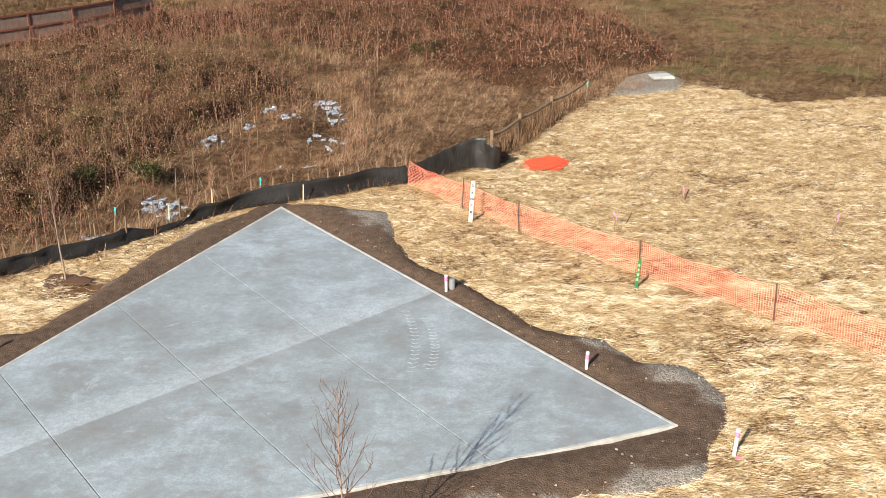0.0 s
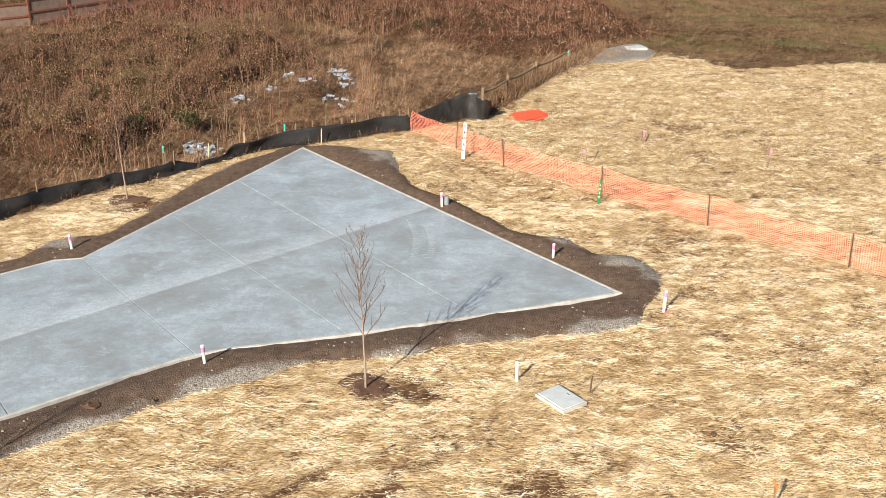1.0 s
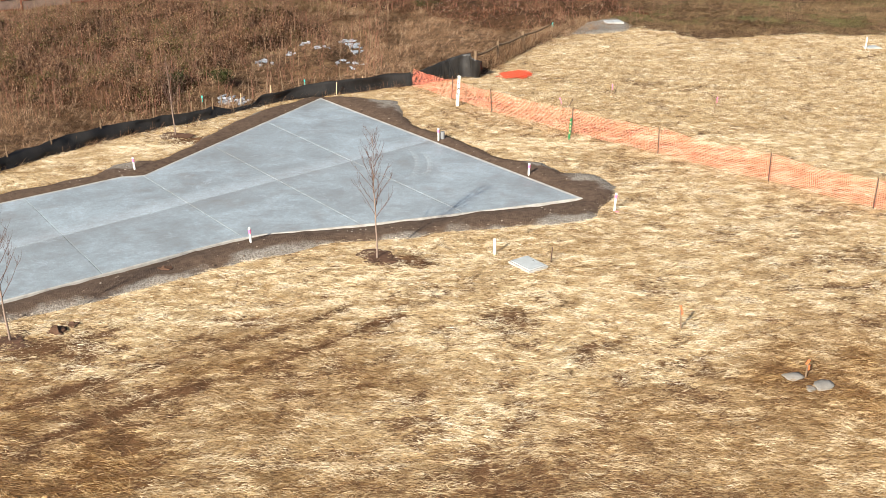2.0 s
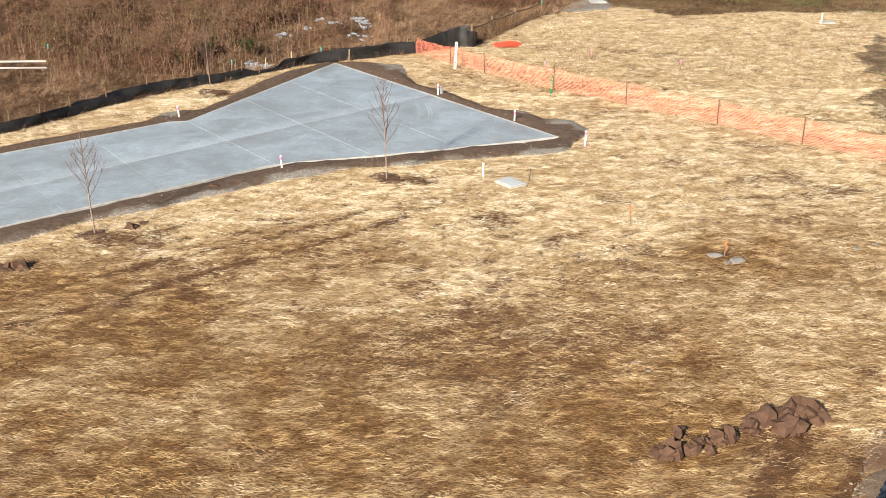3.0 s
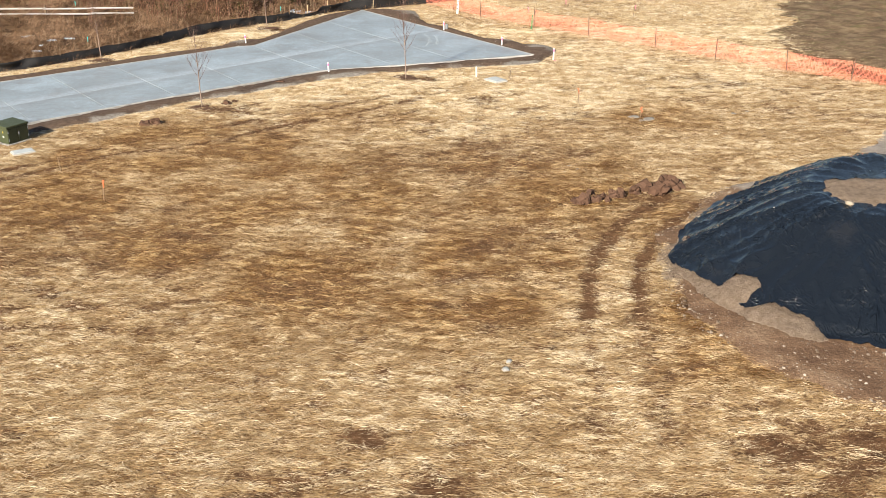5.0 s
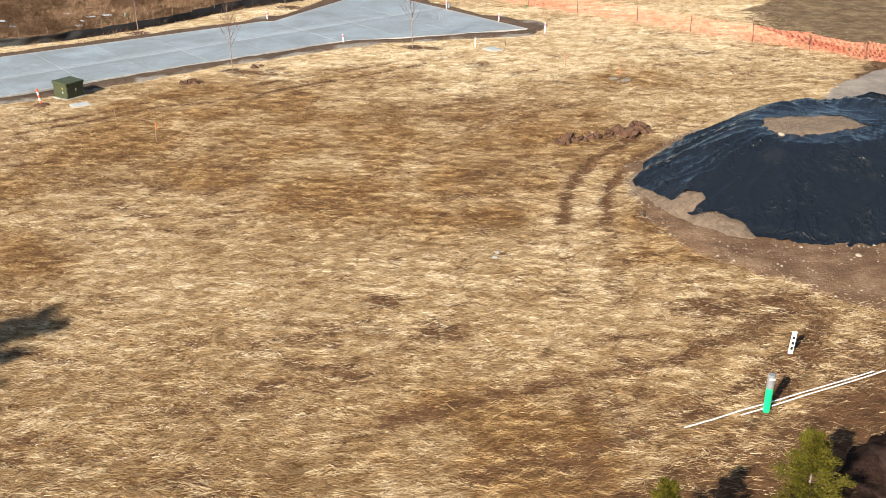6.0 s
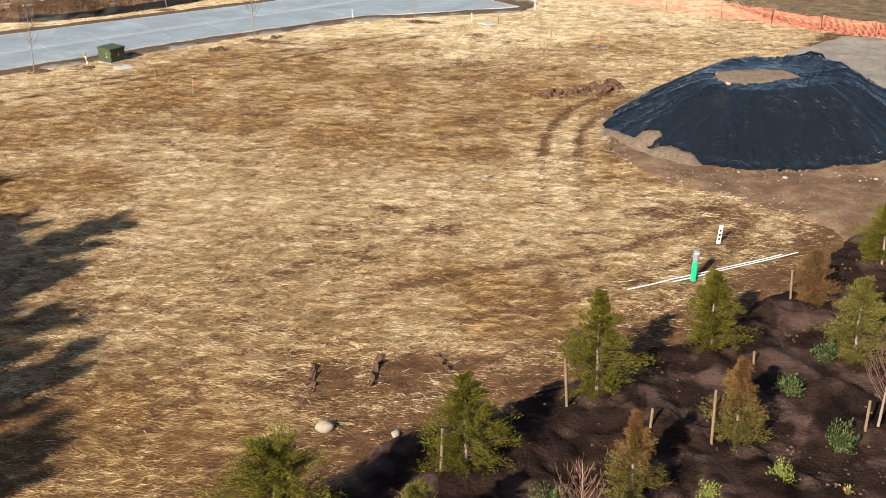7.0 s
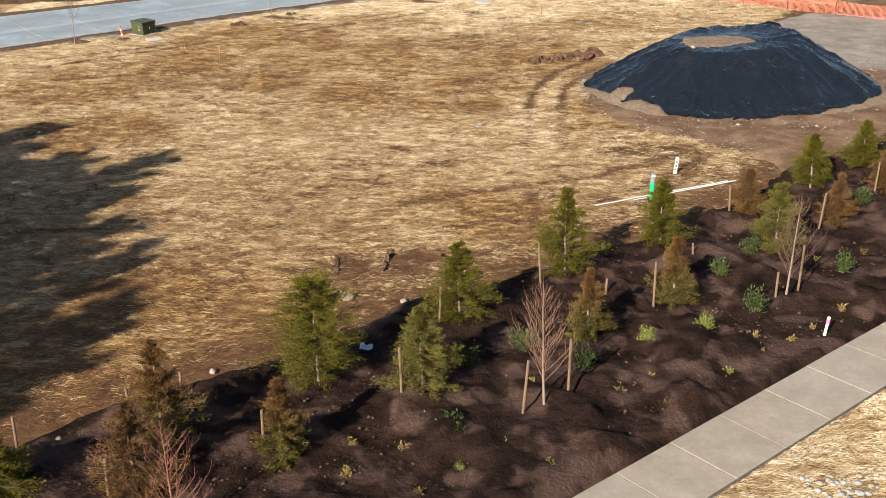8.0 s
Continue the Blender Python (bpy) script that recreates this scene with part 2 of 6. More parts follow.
n = Nodes("orange_netting", 0.55, 0.3)
n.colour(n.ramp(n.noise(1.5, 4), (0.3, (0.86, 0.22, 0.135)), (0.7, (0.93, 0.335, 0.235))))
M_NET = n.m
M_STEEL = plain("rusty_steel", (0.09, 0.055, 0.04), 0.75, 0.3)
M_TIMBER = plain("weathered_timber", (0.20, 0.138, 0.088), 0.85, 0.2, 0.4, 5)
M_PALE = plain("pale_lath", (0.55, 0.42, 0.26), 0.8, 0.2)
M_STAIN = plain("red_stained_timber", (0.17, 0.06, 0.035), 0.75, 0.25, 0.35, 3)
M_BOARD = plain("grey_brown_board", (0.20, 0.14, 0.115), 0.85, 0.2, 0.4, 2.5)
M_WHITE = plain("white_pvc", (0.78, 0.77, 0.74), 0.4, 0.4, 0.12)
M_PINK = plain("pink_tape", (0.85, 0.20, 0.38), 0.5, 0.3, 0.15)
M_TEAL = plain("teal_flagging", (0.02, 0.50, 0.47), 0.5, 0.3, 0.15)
M_ORANGE = plain("orange_paint", (0.80, 0.16, 0.05), 0.6, 0.3, 0.15)
M_GREEN = plain("green_post_paint", (0.02, 0.17, 0.055), 0.5, 0.35, 0.15)
M_PIPE = plain("bright_green_pipe", (0.01, 0.62, 0.22), 0.35, 0.45, 0.1)
M_CAP = plain("grey_pipe_cap", (0.22, 0.23, 0.24), 0.6, 0.3)
M_BOX = plain("dark_green_enamel", (0.058, 0.068, 0.034), 0.5, 0.35, 0.2, 2)
M_LID = plain("box_lid_concrete", (0.42, 0.45, 0.46), 0.75, 0.3, 0.2, 6)
M_INK = plain("black_lettering", (0.02, 0.02, 0.02), 0.6, 0.3)
M_STONE = plain("tan_stone", (0.32, 0.265, 0.205), 0.85, 0.25, 0.3, 6, 0, 0.5)
M_RIVER = plain("grey_river_rock", (0.30, 0.30, 0.29), 0.7, 0.3, 0.4, 3, 0, 0.5)
M_FLATROCK = plain("dull_grey_rock", (0.23, 0.215, 0.195), 0.85, 0.2, 0.3, 3, 0, 0.5)
M_CLOD = plain("brown_soil_clod", (0.105, 0.060, 0.040), 0.95, 0.1, 0.35, 5, 0, 0.9)
M_BARK = plain("grey_brown_bark", (0.27, 0.20, 0.16), 0.85, 0.2, 0.35, 6)
M_DARKBARK = plain("dark_branch_bark", (0.085, 0.058, 0.038), 0.85, 0.15, 0.3, 6)
M_TWIG = plain("reddish_twig", (0.27, 0.125, 0.085), 0.75, 0.2, 0.3, 6)
M_TANTWIG = plain("tan_brown_twig", (0.25, 0.145, 0.10), 0.8, 0.2, 0.3, 6)
M_GREYTW = plain("grey_twig", (0.20, 0.115, 0.076), 0.8, 0.2, 0.35, 4)

n = Nodes("thin_pale_ice", 0.3, 0.5)
n.colour(n.ramp(n.noise(7.0, 5), (0.38, (0.10, 0.10, 0.10)), (0.50, (0.30, 0.34, 0.40)), (0.66, (0.62, 0.68, 0.76))))
n.bump(n.noise(9.0, 4), 0.4, 0.03)
M_WATER = n.m

M_CEDAR = leafy("cedar_green", (0.0, (0.036, 0.036, 0.004)), (0.5, (0.089, 0.085, 0.009)), (1.0, (0.167, 0.138, 0.019)))
M_GOLDCEDAR = leafy("cedar_yellow_green", (0.0, (0.051, 0.047, 0.005)), (0.5, (0.115, 0.106, 0.013)), (1.0, (0.204, 0.178, 0.027)))
M_FIR = leafy("fir_pale_green", (0.0, (0.053, 0.052, 0.009)), (0.5, (0.116, 0.107, 0.023)), (1.0, (0.196, 0.165, 0.046)))
def two_tone(name, low, high, z0, z1):
    """Foliage that turns from one colour at the foot to another at the top."""
    n = Nodes(name, 0.75, 0.12)
    xyz = n.node("ShaderNodeSeparateXYZ")
    n.put(n.pos, xyz.inputs[0])
    up = n.step(n.math("MULTIPLY_ADD", n.math("SUBTRACT", n.noise(1.6, 3), 0.5), 2.2, xyz.outputs[2]), z0, z1)
    c = n.mix(up, n.ramp(n.island(), *low), n.ramp(n.island(), *high))
    n.colour(n.mix(n.step(n.noise(1.1, 3), 0.35, 0.7), c, n.mix(1.0, c, (0.72, 0.66, 0.6), "MULTIPLY")))
    return n.m


OLIVE = ((0.0, (0.045, 0.040, 0.008)), (0.5, (0.105, 0.090, 0.020)), (1.0, (0.19, 0.16, 0.045)))
RUSTY = ((0.0, (0.062, 0.030, 0.011)), (0.5, (0.132, 0.069, 0.024)), (1.0, (0.215, 0.13, 0.052)))
M_BRONZE = two_tone("cedar_bronze", OLIVE, RUSTY, 0.3, 1.9)
M_RUST = two_tone("cedar_rust", RUSTY, ((0.0, (0.066, 0.030, 0.013)), (0.5, (0.128, 0.067, 0.029)), (1.0, (0.17, 0.12, 0.05))), 0.2, 1.6)
M_BROAD = leafy("shrub_dark_leaf", (0.0, (0.020, 0.036, 0.011)), (0.6, (0.048, 0.076, 0.024)), (1.0, (0.130, 0.155, 0.058)), rough=0.6)
M_IVY = leafy("dark_bramble_leaf", (0.0, (0.014, 0.020, 0.007)), (0.6, (0.036, 0.046, 0.015)), (1.0, (0.10, 0.105, 0.04)), rough=0.6)
M_LIME = leafy("shrub_lime_leaf", (0.0, (0.094, 0.125, 0.019)), (0.6, (0.188, 0.225, 0.044)), (1.0, (0.325, 0.338, 0.088)))
M_TUFT = leafy("perennial_leaf", (0.0, (0.14, 0.11, 0.025)), (0.6, (0.26, 0.22, 0.06)), (1.0, (0.38, 0.28, 0.11)))
M_DARKFIR = leafy("tall_fir_needles", (0.0, (0.015, 0.028, 0.012)), (1.0, (0.05, 0.075, 0.028)))
n = Nodes("bramble_leaf", 0.7, 0.15)
brown = n.ramp(n.island(), (0.0, (0.040, 0.018, 0.010)), (0.4, (0.105, 0.049, 0.026)), (0.8, (0.18, 0.092, 0.047)), (1.0, (0.40, 0.29, 0.19)))
green = n.ramp(n.island(), (0.0, (0.045, 0.045, 0.012)), (0.6, (0.12, 0.12, 0.03)), (1.0, (0.22, 0.21, 0.06)))
n.colour(n.mix(n.step(n.noise(0.55, 5, 0.6), 0.46, 0.56), brown, n.mix(n.step(n.island(), 0.45, 0.5), green, brown)))
M_BRAMBLE = n.m
M_REDBRAM = leafy("red_bramble_leaf", (0.0, (0.045, 0.018, 0.011)), (0.4, (0.125, 0.052, 0.030)), (0.74, (0.185, 0.083, 0.047)), (0.86, (0.101, 0.079, 0.023)), (0.93, (0.30, 0.22, 0.16)), (1.0, (0.55, 0.46, 0.38)))
M_LITTER = Nodes("thicket_litter", 0.95, 0.1)
M_LITTER.colour(M_LITTER.ramp(M_LITTER.noise(4.0, 6, 0.65), (0.3, (0.022, 0.012, 0.007)), (0.7, (0.10, 0.054, 0.030)))).bump(M_LITTER.noise(9.0, 5), 1.0, 0.12)
M_LITTER = M_LITTER.m
M_DRY = leafy("dry_grass", (0.0, (0.070, 0.040, 0.024)), (0.5, (0.215, 0.126, 0.072)), (0.85, (0.375, 0.246, 0.152)), (1.0, (0.54, 0.41, 0.29)))
M_FIELD = leafy("field_grass", (0.0, (0.085, 0.052, 0.027)), (0.5, (0.180, 0.117, 0.063)), (0.88, (0.275, 0.190, 0.110)), (1.0, (0.125, 0.110, 0.038)))

M_PEBBLE = leafy("pebble", (0.0, (0.10, 0.07, 0.05)), (0.6, (0.22, 0.175, 0.135)), (1.0, (0.42, 0.37, 0.31)), rough=0.85)
M_SAPLING = plain("dark_sapling_twig", (0.15, 0.088, 0.07), 0.8, 0.2, 0.3, 6)
M_DRYSTEM = plain("tan_dry_stem", (0.34, 0.235, 0.15), 0.85, 0.15, 0.3, 4)
# ---- mesh helpers ----
rng = np.random.default_rng(7)


def mesh_np(name, verts, faces, mat, smooth=False):
    """A mesh from arrays of vertices and equal-sided faces."""
    verts, faces = np.asarray(verts, np.float32), np.asarray(faces, np.int32)
    me = bpy.data.meshes.new(name)
    k = faces.shape[1]
    me.vertices.add(len(verts))
    me.vertices.foreach_set("co", verts.ravel())
    me.loops.add(faces.size)
    me.loops.foreach_set("vertex_index", faces.ravel())
    me.polygons.add(len(faces))
    me.polygons.foreach_set("loop_start", np.arange(len(faces), dtype=np.int32) * k)
    if smooth:
        me.polygons.foreach_set("use_smooth", np.ones(len(faces), dtype=bool))
    me.materials.append(mat)
    me.update(calc_edges=True)
    return me


def floats(me, name, values):
    me.attributes.new(name, "FLOAT", "POINT").data.foreach_set("value", np.asarray(values, np.float32))


def child(ob, parent, label=""):
    ob.parent = parent
    return tagged(ob, label)


def part_np(name, verts, faces, mat, parent=None, label="", smooth=False):
    ob = new(name, mesh_np(name, verts, faces, mat, smooth))
    return child(ob, parent, label) if parent else ob


def part(name, bm, mat, parent=None, label="", smooth=False):
    me = bpy.data.meshes.new(name)
    for f in bm.faces:
        f.smooth = smooth
    bm.to_mesh(me)
    bm.free()
    me.materials.append(mat)
    ob = new(name, me)
    return child(ob, parent, label) if parent else ob


def thing(name, x, y, z, label, category, group="", kind="", turn=0.0, lean=(0, 0)):
    ob = new(name)
    ob.matrix_basis = pose(x, y, z, lean[0], lean[1], turn)
    return tagged(ob, label, category, group, kind)


def box_bm(sx, sy, sz, x=0, y=0, z=0, bevel=0.0, turn=None):
    bm = bmesh.new()
    m = Matrix.Translation((x, y, z)) @ (turn or Matrix()) @ Matrix.Diagonal((sx, sy, sz, 1))
    bmesh.ops.create_cube(bm, size=1, matrix=m)
    if bevel:
        bmesh.ops.bevel(bm, geom=bm.edges[:], offset=bevel, segments=1, affect="EDGES")
    return bm


def cyl_bm(r, z0, z1, sides=12, r1=None, bevel=0.0):
    bm = bmesh.new()
    bmesh.ops.create_cone(bm, cap_ends=True, segments=sides, radius1=r, radius2=r if r1 is None else r1, depth=z1 - z0, matrix=Matrix.Translation((0, 0, (z0 + z1) / 2)))
    if bevel:
        bmesh.ops.bevel(bm, geom=[e for e in bm.edges if abs(e.verts[0].co.z - e.verts[1].co.z) < 1e-6], offset=bevel, segments=1, affect="EDGES")
    return bm


def stone_bm(r, seed, flat=0.6, detail=2, rough=0.35):
    bm = bmesh.new()
    bmesh.ops.create_icosphere(bm, subdivisions=detail, radius=r)
    for v in bm.verts:
        k = 1 + rough * (noise.noise(v.co / r * 1.1 + Vector((seed * 3.7, seed, 0))) + 0.6 * noise.noise(v.co / r * 2.7 + Vector((seed, 0, seed * 1.3))))
        v.co = Vector((v.co.x * k * 1.15, v.co.y * k * 0.9, v.co.z * k * flat))
    return bm


class Tubes:
    """Collects tapered tubes as quads."""

    def __init__(self, sides=4):
        self.v, self.f, self.s = [], [], sides

    def add(self, pts, radii):
        pts = [Vector(p) for p in pts]
        at = len(self.v)
        for i, (p, r) in enumerate(zip(pts, radii)):
            d = (pts[min(i + 1, len(pts) - 1)] - pts[max(i - 1, 0)]).normalized()
            a = d.cross(Vector((0.31, 0.95, 0.13))).normalized()
            b = d.cross(a)
            for k in range(self.s):
                w = 2 * math.pi * k / self.s
                self.v.append(p + r * (math.cos(w) * a + math.sin(w) * b))
        for i in range(len(pts) - 1):
            for k in range(self.s):
                k2 = (k + 1) % self.s
                self.f.append((at + i * self.s + k, at + i * self.s + k2, at + (i + 1) * self.s + k2, at + (i + 1) * self.s + k))

    def part(self, name, mat, parent, label=""):
        return part_np(name, [tuple(v) for v in self.v], self.f, mat, parent, label, True)


def blades(p, d, side, length, width, droop=0.0, up=(0, 0, 1)):
    """Leaf-shaped quads: base p, direction d, sideways side; n x 3 arrays. Two quads each where droop is given."""
    p, d, side = (np.asarray(a, np.float32) for a in (p, d, side))
    length, width = np.asarray(length)[:, None], np.asarray(width)[:, None]
    n_ = len(p)
    mid = p + d * length * 0.5
    tip = p + d * length
    if droop is None:
        v = np.stack([p - side * width * 0.5, p + side * width * 0.5, tip], 1).reshape(-1, 3)
        return v, np.arange(n_)[:, None] * 3 + np.array([[0, 1, 2]])
    if np.any(droop):
        tip = tip - np.array(up, np.float32) * (np.asarray(droop)[:, None] * length)
        v = np.stack([p - side * width * 0.4, p + side * width * 0.4, mid + side * width * 0.5, mid - side * width * 0.5, tip + side * width * 0.12, tip - side * width * 0.12], 1).reshape(-1, 3)
        k = np.arange(n_)[:, None] * 6
        return v, np.concatenate([k + [[0, 1, 2, 3]], k + [[3, 2, 4, 5]]])
    v = np.stack([p, mid + side * width * 0.5, tip, mid - side * width * 0.5], 1).reshape(-1, 3)
    return v, np.arange(n_)[:, None] * 4 + np.array([[0, 1, 2, 3]])


def unit(a):
    return a / np.maximum(np.linalg.norm(a, axis=1, keepdims=True), 1e-6)


# ---- fields over the plan ----
def smooth(v, lo, hi):
    t = np.clip((v - lo) / (hi - lo), 0, 1)
    return t * t * (3 - 2 * t)


def line_distance(x, y, pts, closed=False):
    """Distance of points to a polyline, in the plan."""
    best = np.full(np.shape(x), 1e9)
    pts = list(pts) + ([pts[0]] if closed else [])
    for (ax, ay), (bx, by) in zip(pts[:-1], pts[1:]):
        dx, dy = bx - ax, by - ay
        t = np.clip(((x - ax) * dx + (y - ay) * dy) / (dx * dx + dy * dy), 0, 1)
        best = np.minimum(best, np.hypot(x - ax - t * dx, y - ay - t * dy))
    return best


def inside(x, y, poly):
    """Signed distance to an outline, positive inside."""
    hit = np.zeros(np.shape(x), bool)
    for (ax, ay), (bx, by) in zip(poly, poly[1:] + poly[:1]):
        if ay != by:
            hit ^= ((ay > y) != (by > y)) & (x < (bx - ax) * (y - ay) / (by - ay) + ax)
    d = line_distance(x, y, poly, True)
    return np.where(hit, d, -d)


def wavy(x, y, scale, seed=0):
    """Smooth value noise in the plan, about -1 to 1, in two octaves."""
    out = 0
    for o, (s, a) in enumerate(((scale, 0.7), (scale * 0.43, 0.3))):
        gx, gy = x / s + 37.1 * seed + 11 * o, y / s + 17.7 * seed + 5 * o
        ix, iy = np.floor(gx).astype(np.int64), np.floor(gy).astype(np.int64)
        fx, fy = gx - ix, gy - iy
        fx, fy = fx * fx * (3 - 2 * fx), fy * fy * (3 - 2 * fy)

        def val(i, j):
            h = (i * 374761393 + j * 668265263 + seed * 144269 + o * 7919) & 0x7FFFFFFF
            h = ((h ^ (h >> 13)) * 1274126177) & 0x7FFFFFFF
            return ((h ^ (h >> 16)) & 0xFFFF) / 32767.5 - 1
        out = out + a * ((val(ix, iy) * (1 - fx) + val(ix + 1, iy) * fx) * (1 - fy) + (val(ix, iy + 1) * (1 - fx) + val(ix + 1, iy + 1) * fx) * fy)
    return out


PAD = [(-5.66, 30.80), (5.28, 16.32), (2.74, 15.43), (0.35, 14.69), (-2.08, 13.96), (-4.44, 13.35), (-5.6, 13.08), (-6.6, 12.61), (-7.96, 11.59), (-10.2, 9.80),
       (-14.6, 6.37), (-18.5, 3.09), (-25.8, -3.49), (-46, -21.47), (-50, -9.39), (-29.7, 5.86), (-21.8, 11.73), (-15.9, 16.17), (-13.4, 18.12), (-12.1, 19.19), (-11.26, 19.32)]
SHOULDER = [(-1.9, 30.20), (-1.6, 27.91), (-0.9, 25.90), (1.2, 23.62), (2.2, 21.74), (2.7, 21.20), (4.2, 20.67), (4.9, 19.46), (6.0, 19.06), (6.65, 17.71), (6.55, 16.51), (5.9, 15.43), (5.3, 14.29),
            (4.1, 13.89), (2.75, 13.76), (0.33, 13.21), (-0.84, 12.75), (-3.15, 12.41), (-5.0, 11.41), (-6.1, 10.87), (-7.6, 9.66), (-9.3, 8.45), (-11.7, 6.84), (-14.2, 4.70), (-17.8, 1.61), (-26.5, -5.77),
            (-46, -23.49), (-51, -8.05), (-30, 7.25), (-22.1, 12.88), (-18.7, 15.57), (-14.9, 18.39), (-13.3, 19.59), (-12.8, 20.94), (-11.3, 21.47), (-10.4, 23.28), (-9.7, 25.50), (-8.1, 28.72), (-6.1, 31.27), (-4.2, 31.00)]
SILT = [(-40, 8.05), (-28.1, 11.94), (-24.6, 12.61), (-21.7, 14.90), (-20.2, 16.37), (-18.3, 18.39), (-16.4, 21.20), (-13.5, 25.00), (-12.05, 26.15), (-10.6, 27.22), (-10.05, 27.78), (-9.15, 28.72), (-7.6, 30.25), (-6.3, 31.08), (-4.9, 31.48), (-3.75, 32.02), (-2.6, 32.85), (-1.3, 33.18)]
BED_EDGE = [(12.6, -28.18), (9.95, -30.87), (8.2, -32.74), (6.2, -33.82), (3.75, -35.56), (1.5, -36.77), (-0.5, -38.11), (-2.45, -40.66), (-4.3, -41.60), (-6.5, -43.21), (-8.1, -44.69), (-12, -47.64), (-30, -61.73)]
STRAW = SILT + [(0.4, 34.36), (2.1, 34.89), (4.3, 39.59), (6.9, 44.69), (8.2, 45.63), (13, 47.64), (15.7, 44.02), (21, 44.96), (45, 44.29), (45, 34.89), (23.5, 32.21), (22.8, 25.50), (20, 20.40), (20, 16.10), (21.5, 11.00),
                (23.6, 7.25), (20, 1.34), (17, -3.36), (11, -6.71), (7.9, -11.14), (7.4, -16.64), (9.2, -20.13), (11.3, -22.14), (13.2, -23.62), (14, -26.30)] + BED_EDGE + [(-48, -61.73)]
WALK_DIR = Vector((0.758, 0.652)).normalized()
WALK_IN = Vector((9.02, -42.68))
WALK_N = Vector((WALK_DIR.y, -WALK_DIR.x))
FAR = WALK_IN + WALK_DIR * 46
NEAR = WALK_IN - WALK_DIR * 38
BED = [(45, -4.70), (32, -10.74), (22, -19.59), (19.2, -22.14), (17.1, -23.62), (14.2, -25.77)] + BED_EDGE + [tuple(NEAR), tuple(FAR)]
RUTS = [[(-22, -8.72), (-16, -4.0), (-13.27, -1.51), (-11.19, -0.89), (-8.61, 0.92), (-6.38, 2.82), (-4.37, 4.08), (-2.66, 5.43), (-1.55, 6.55), (-0.76, 7.07)],
        [(-22, -6.58), (-16, -2.68), (-13.8, -0.17), (-11.5, 1.22), (-8.59, 3.40), (-6.92, 4.34), (-5.49, 5.24), (-3.71, 6.46), (-2.33, 7.66)],
        [(-5.4, -0.81), (-3, -0.13), (-0.9, 0.47)],
        [(8.6, -6.98), (6.5, -9.80), (5.4, -12.21), (4.85, -14.63), (4.6, -16.8)],
        [(9.6, -8.05), (8.3, -9.66), (6.75, -12.88), (6.25, -15.03), (6.05, -17.6)],
        [(-2.5, -36.3), (1.86, -34.31), (4.04, -33.05), (7.22, -30.58), (10.5, -26.0)],
        [(-1.5, -30.4), (0.42, -29.2), (2.7, -28.1), (6.4, -26.8), (10.5, -23.8)], [(1.2, -31.9), (4.5, -30.6), (8.0, -28.2), (11.0, -24.8)],
        [(4.6, -16.8), (4.5, -18.0), (4.16, -23.1)], [(6.05, -17.6), (5.95, -19.3), (5.6, -23.4)]]
SPOTS = [(1.9, -2.15, 2.4), (3.6, -0.94, 1.8), (-3.5, -15.43, 1.6), (-8.5, -10.74, 1.2), (-0.7, -3.49, 1.1), (1.65, -5.10, 1.0), (0.3, 8.86, 0.55), (2.0, 6.71, 0.8), (-0.2, 1.34, 0.5), (6.5, 8.59, 0.5), (14.8, 9.26, 0.6), (12.5, 6.44, 0.5),
         (5.4, -1.88, 0.8), (-0.8, 10.87, 0.6), (-10.3, 5.37, 0.9), (-10.6, 24.16, 0.7), (-0.9, -34.89, 0.9), (-2.5, -35.2, 0.8), (-0.2, -35.70, 0.9), (0.6, -34.6, 0.9), (-1.8, -34.7, 0.9), (-1.4, -36.6, 0.8), (0.4, -36.9, 0.6), (8.0, -7.11, 0.7), (-12.6, 3.09, 0.5), (3.0, -31.54, 0.9),
         (-18.5, 15.57, 0.6), (0.3, -24.83, 0.7), (-1.2, -23.08, 0.5), (4.6, -28.85, 0.7), (8.5, -23.49, 0.9), (10.5, -23.08, 0.9)]
BROWN = [(-4.5, 3.2, 4.5), (-11, 2.0, 5.5), (-8.5, 0.5, 6.0), (-8, -9.5, 7.0), (4.5, -9.0, 6.0), (-4, -7.0, 7.0), (1.9, -2.42, 6.0), (-2, -8.05, 6.0), (-4, -14.76, 6.0), (-9, -10.74, 4.5), (2.0, -13.42, 5.0), (-12, -1.34, 5.0), (-6, -39.5, 5.0), (-10.5, -43.5, 5.0), (-15, -7, 6.0), (-18, -14, 6.0), (-15, -20, 5.0), (2, -30.5, 3.0), (8, -17.45, 4.0), (10, 4.03, 4.0)]


SCOOPS = [(-2.45, -1.35, -35.8, -34.5), (-0.95, 0.45, -35.9, -34.0)]
PALE = [(-45, 10), (-22, 5), (-12, 4.2), (-6.2, 2.4), (-3.0, 0.8), (0, 0.7), (2.5, 0.2), (4.6, 2.6), (7.5, 2.3), (8.9, 4.5), (10.6, 6.5), (14.3, 7.4), (17, 11), (21, 18), (26, 36), (45, 44), (45, 60), (-45, 60)]


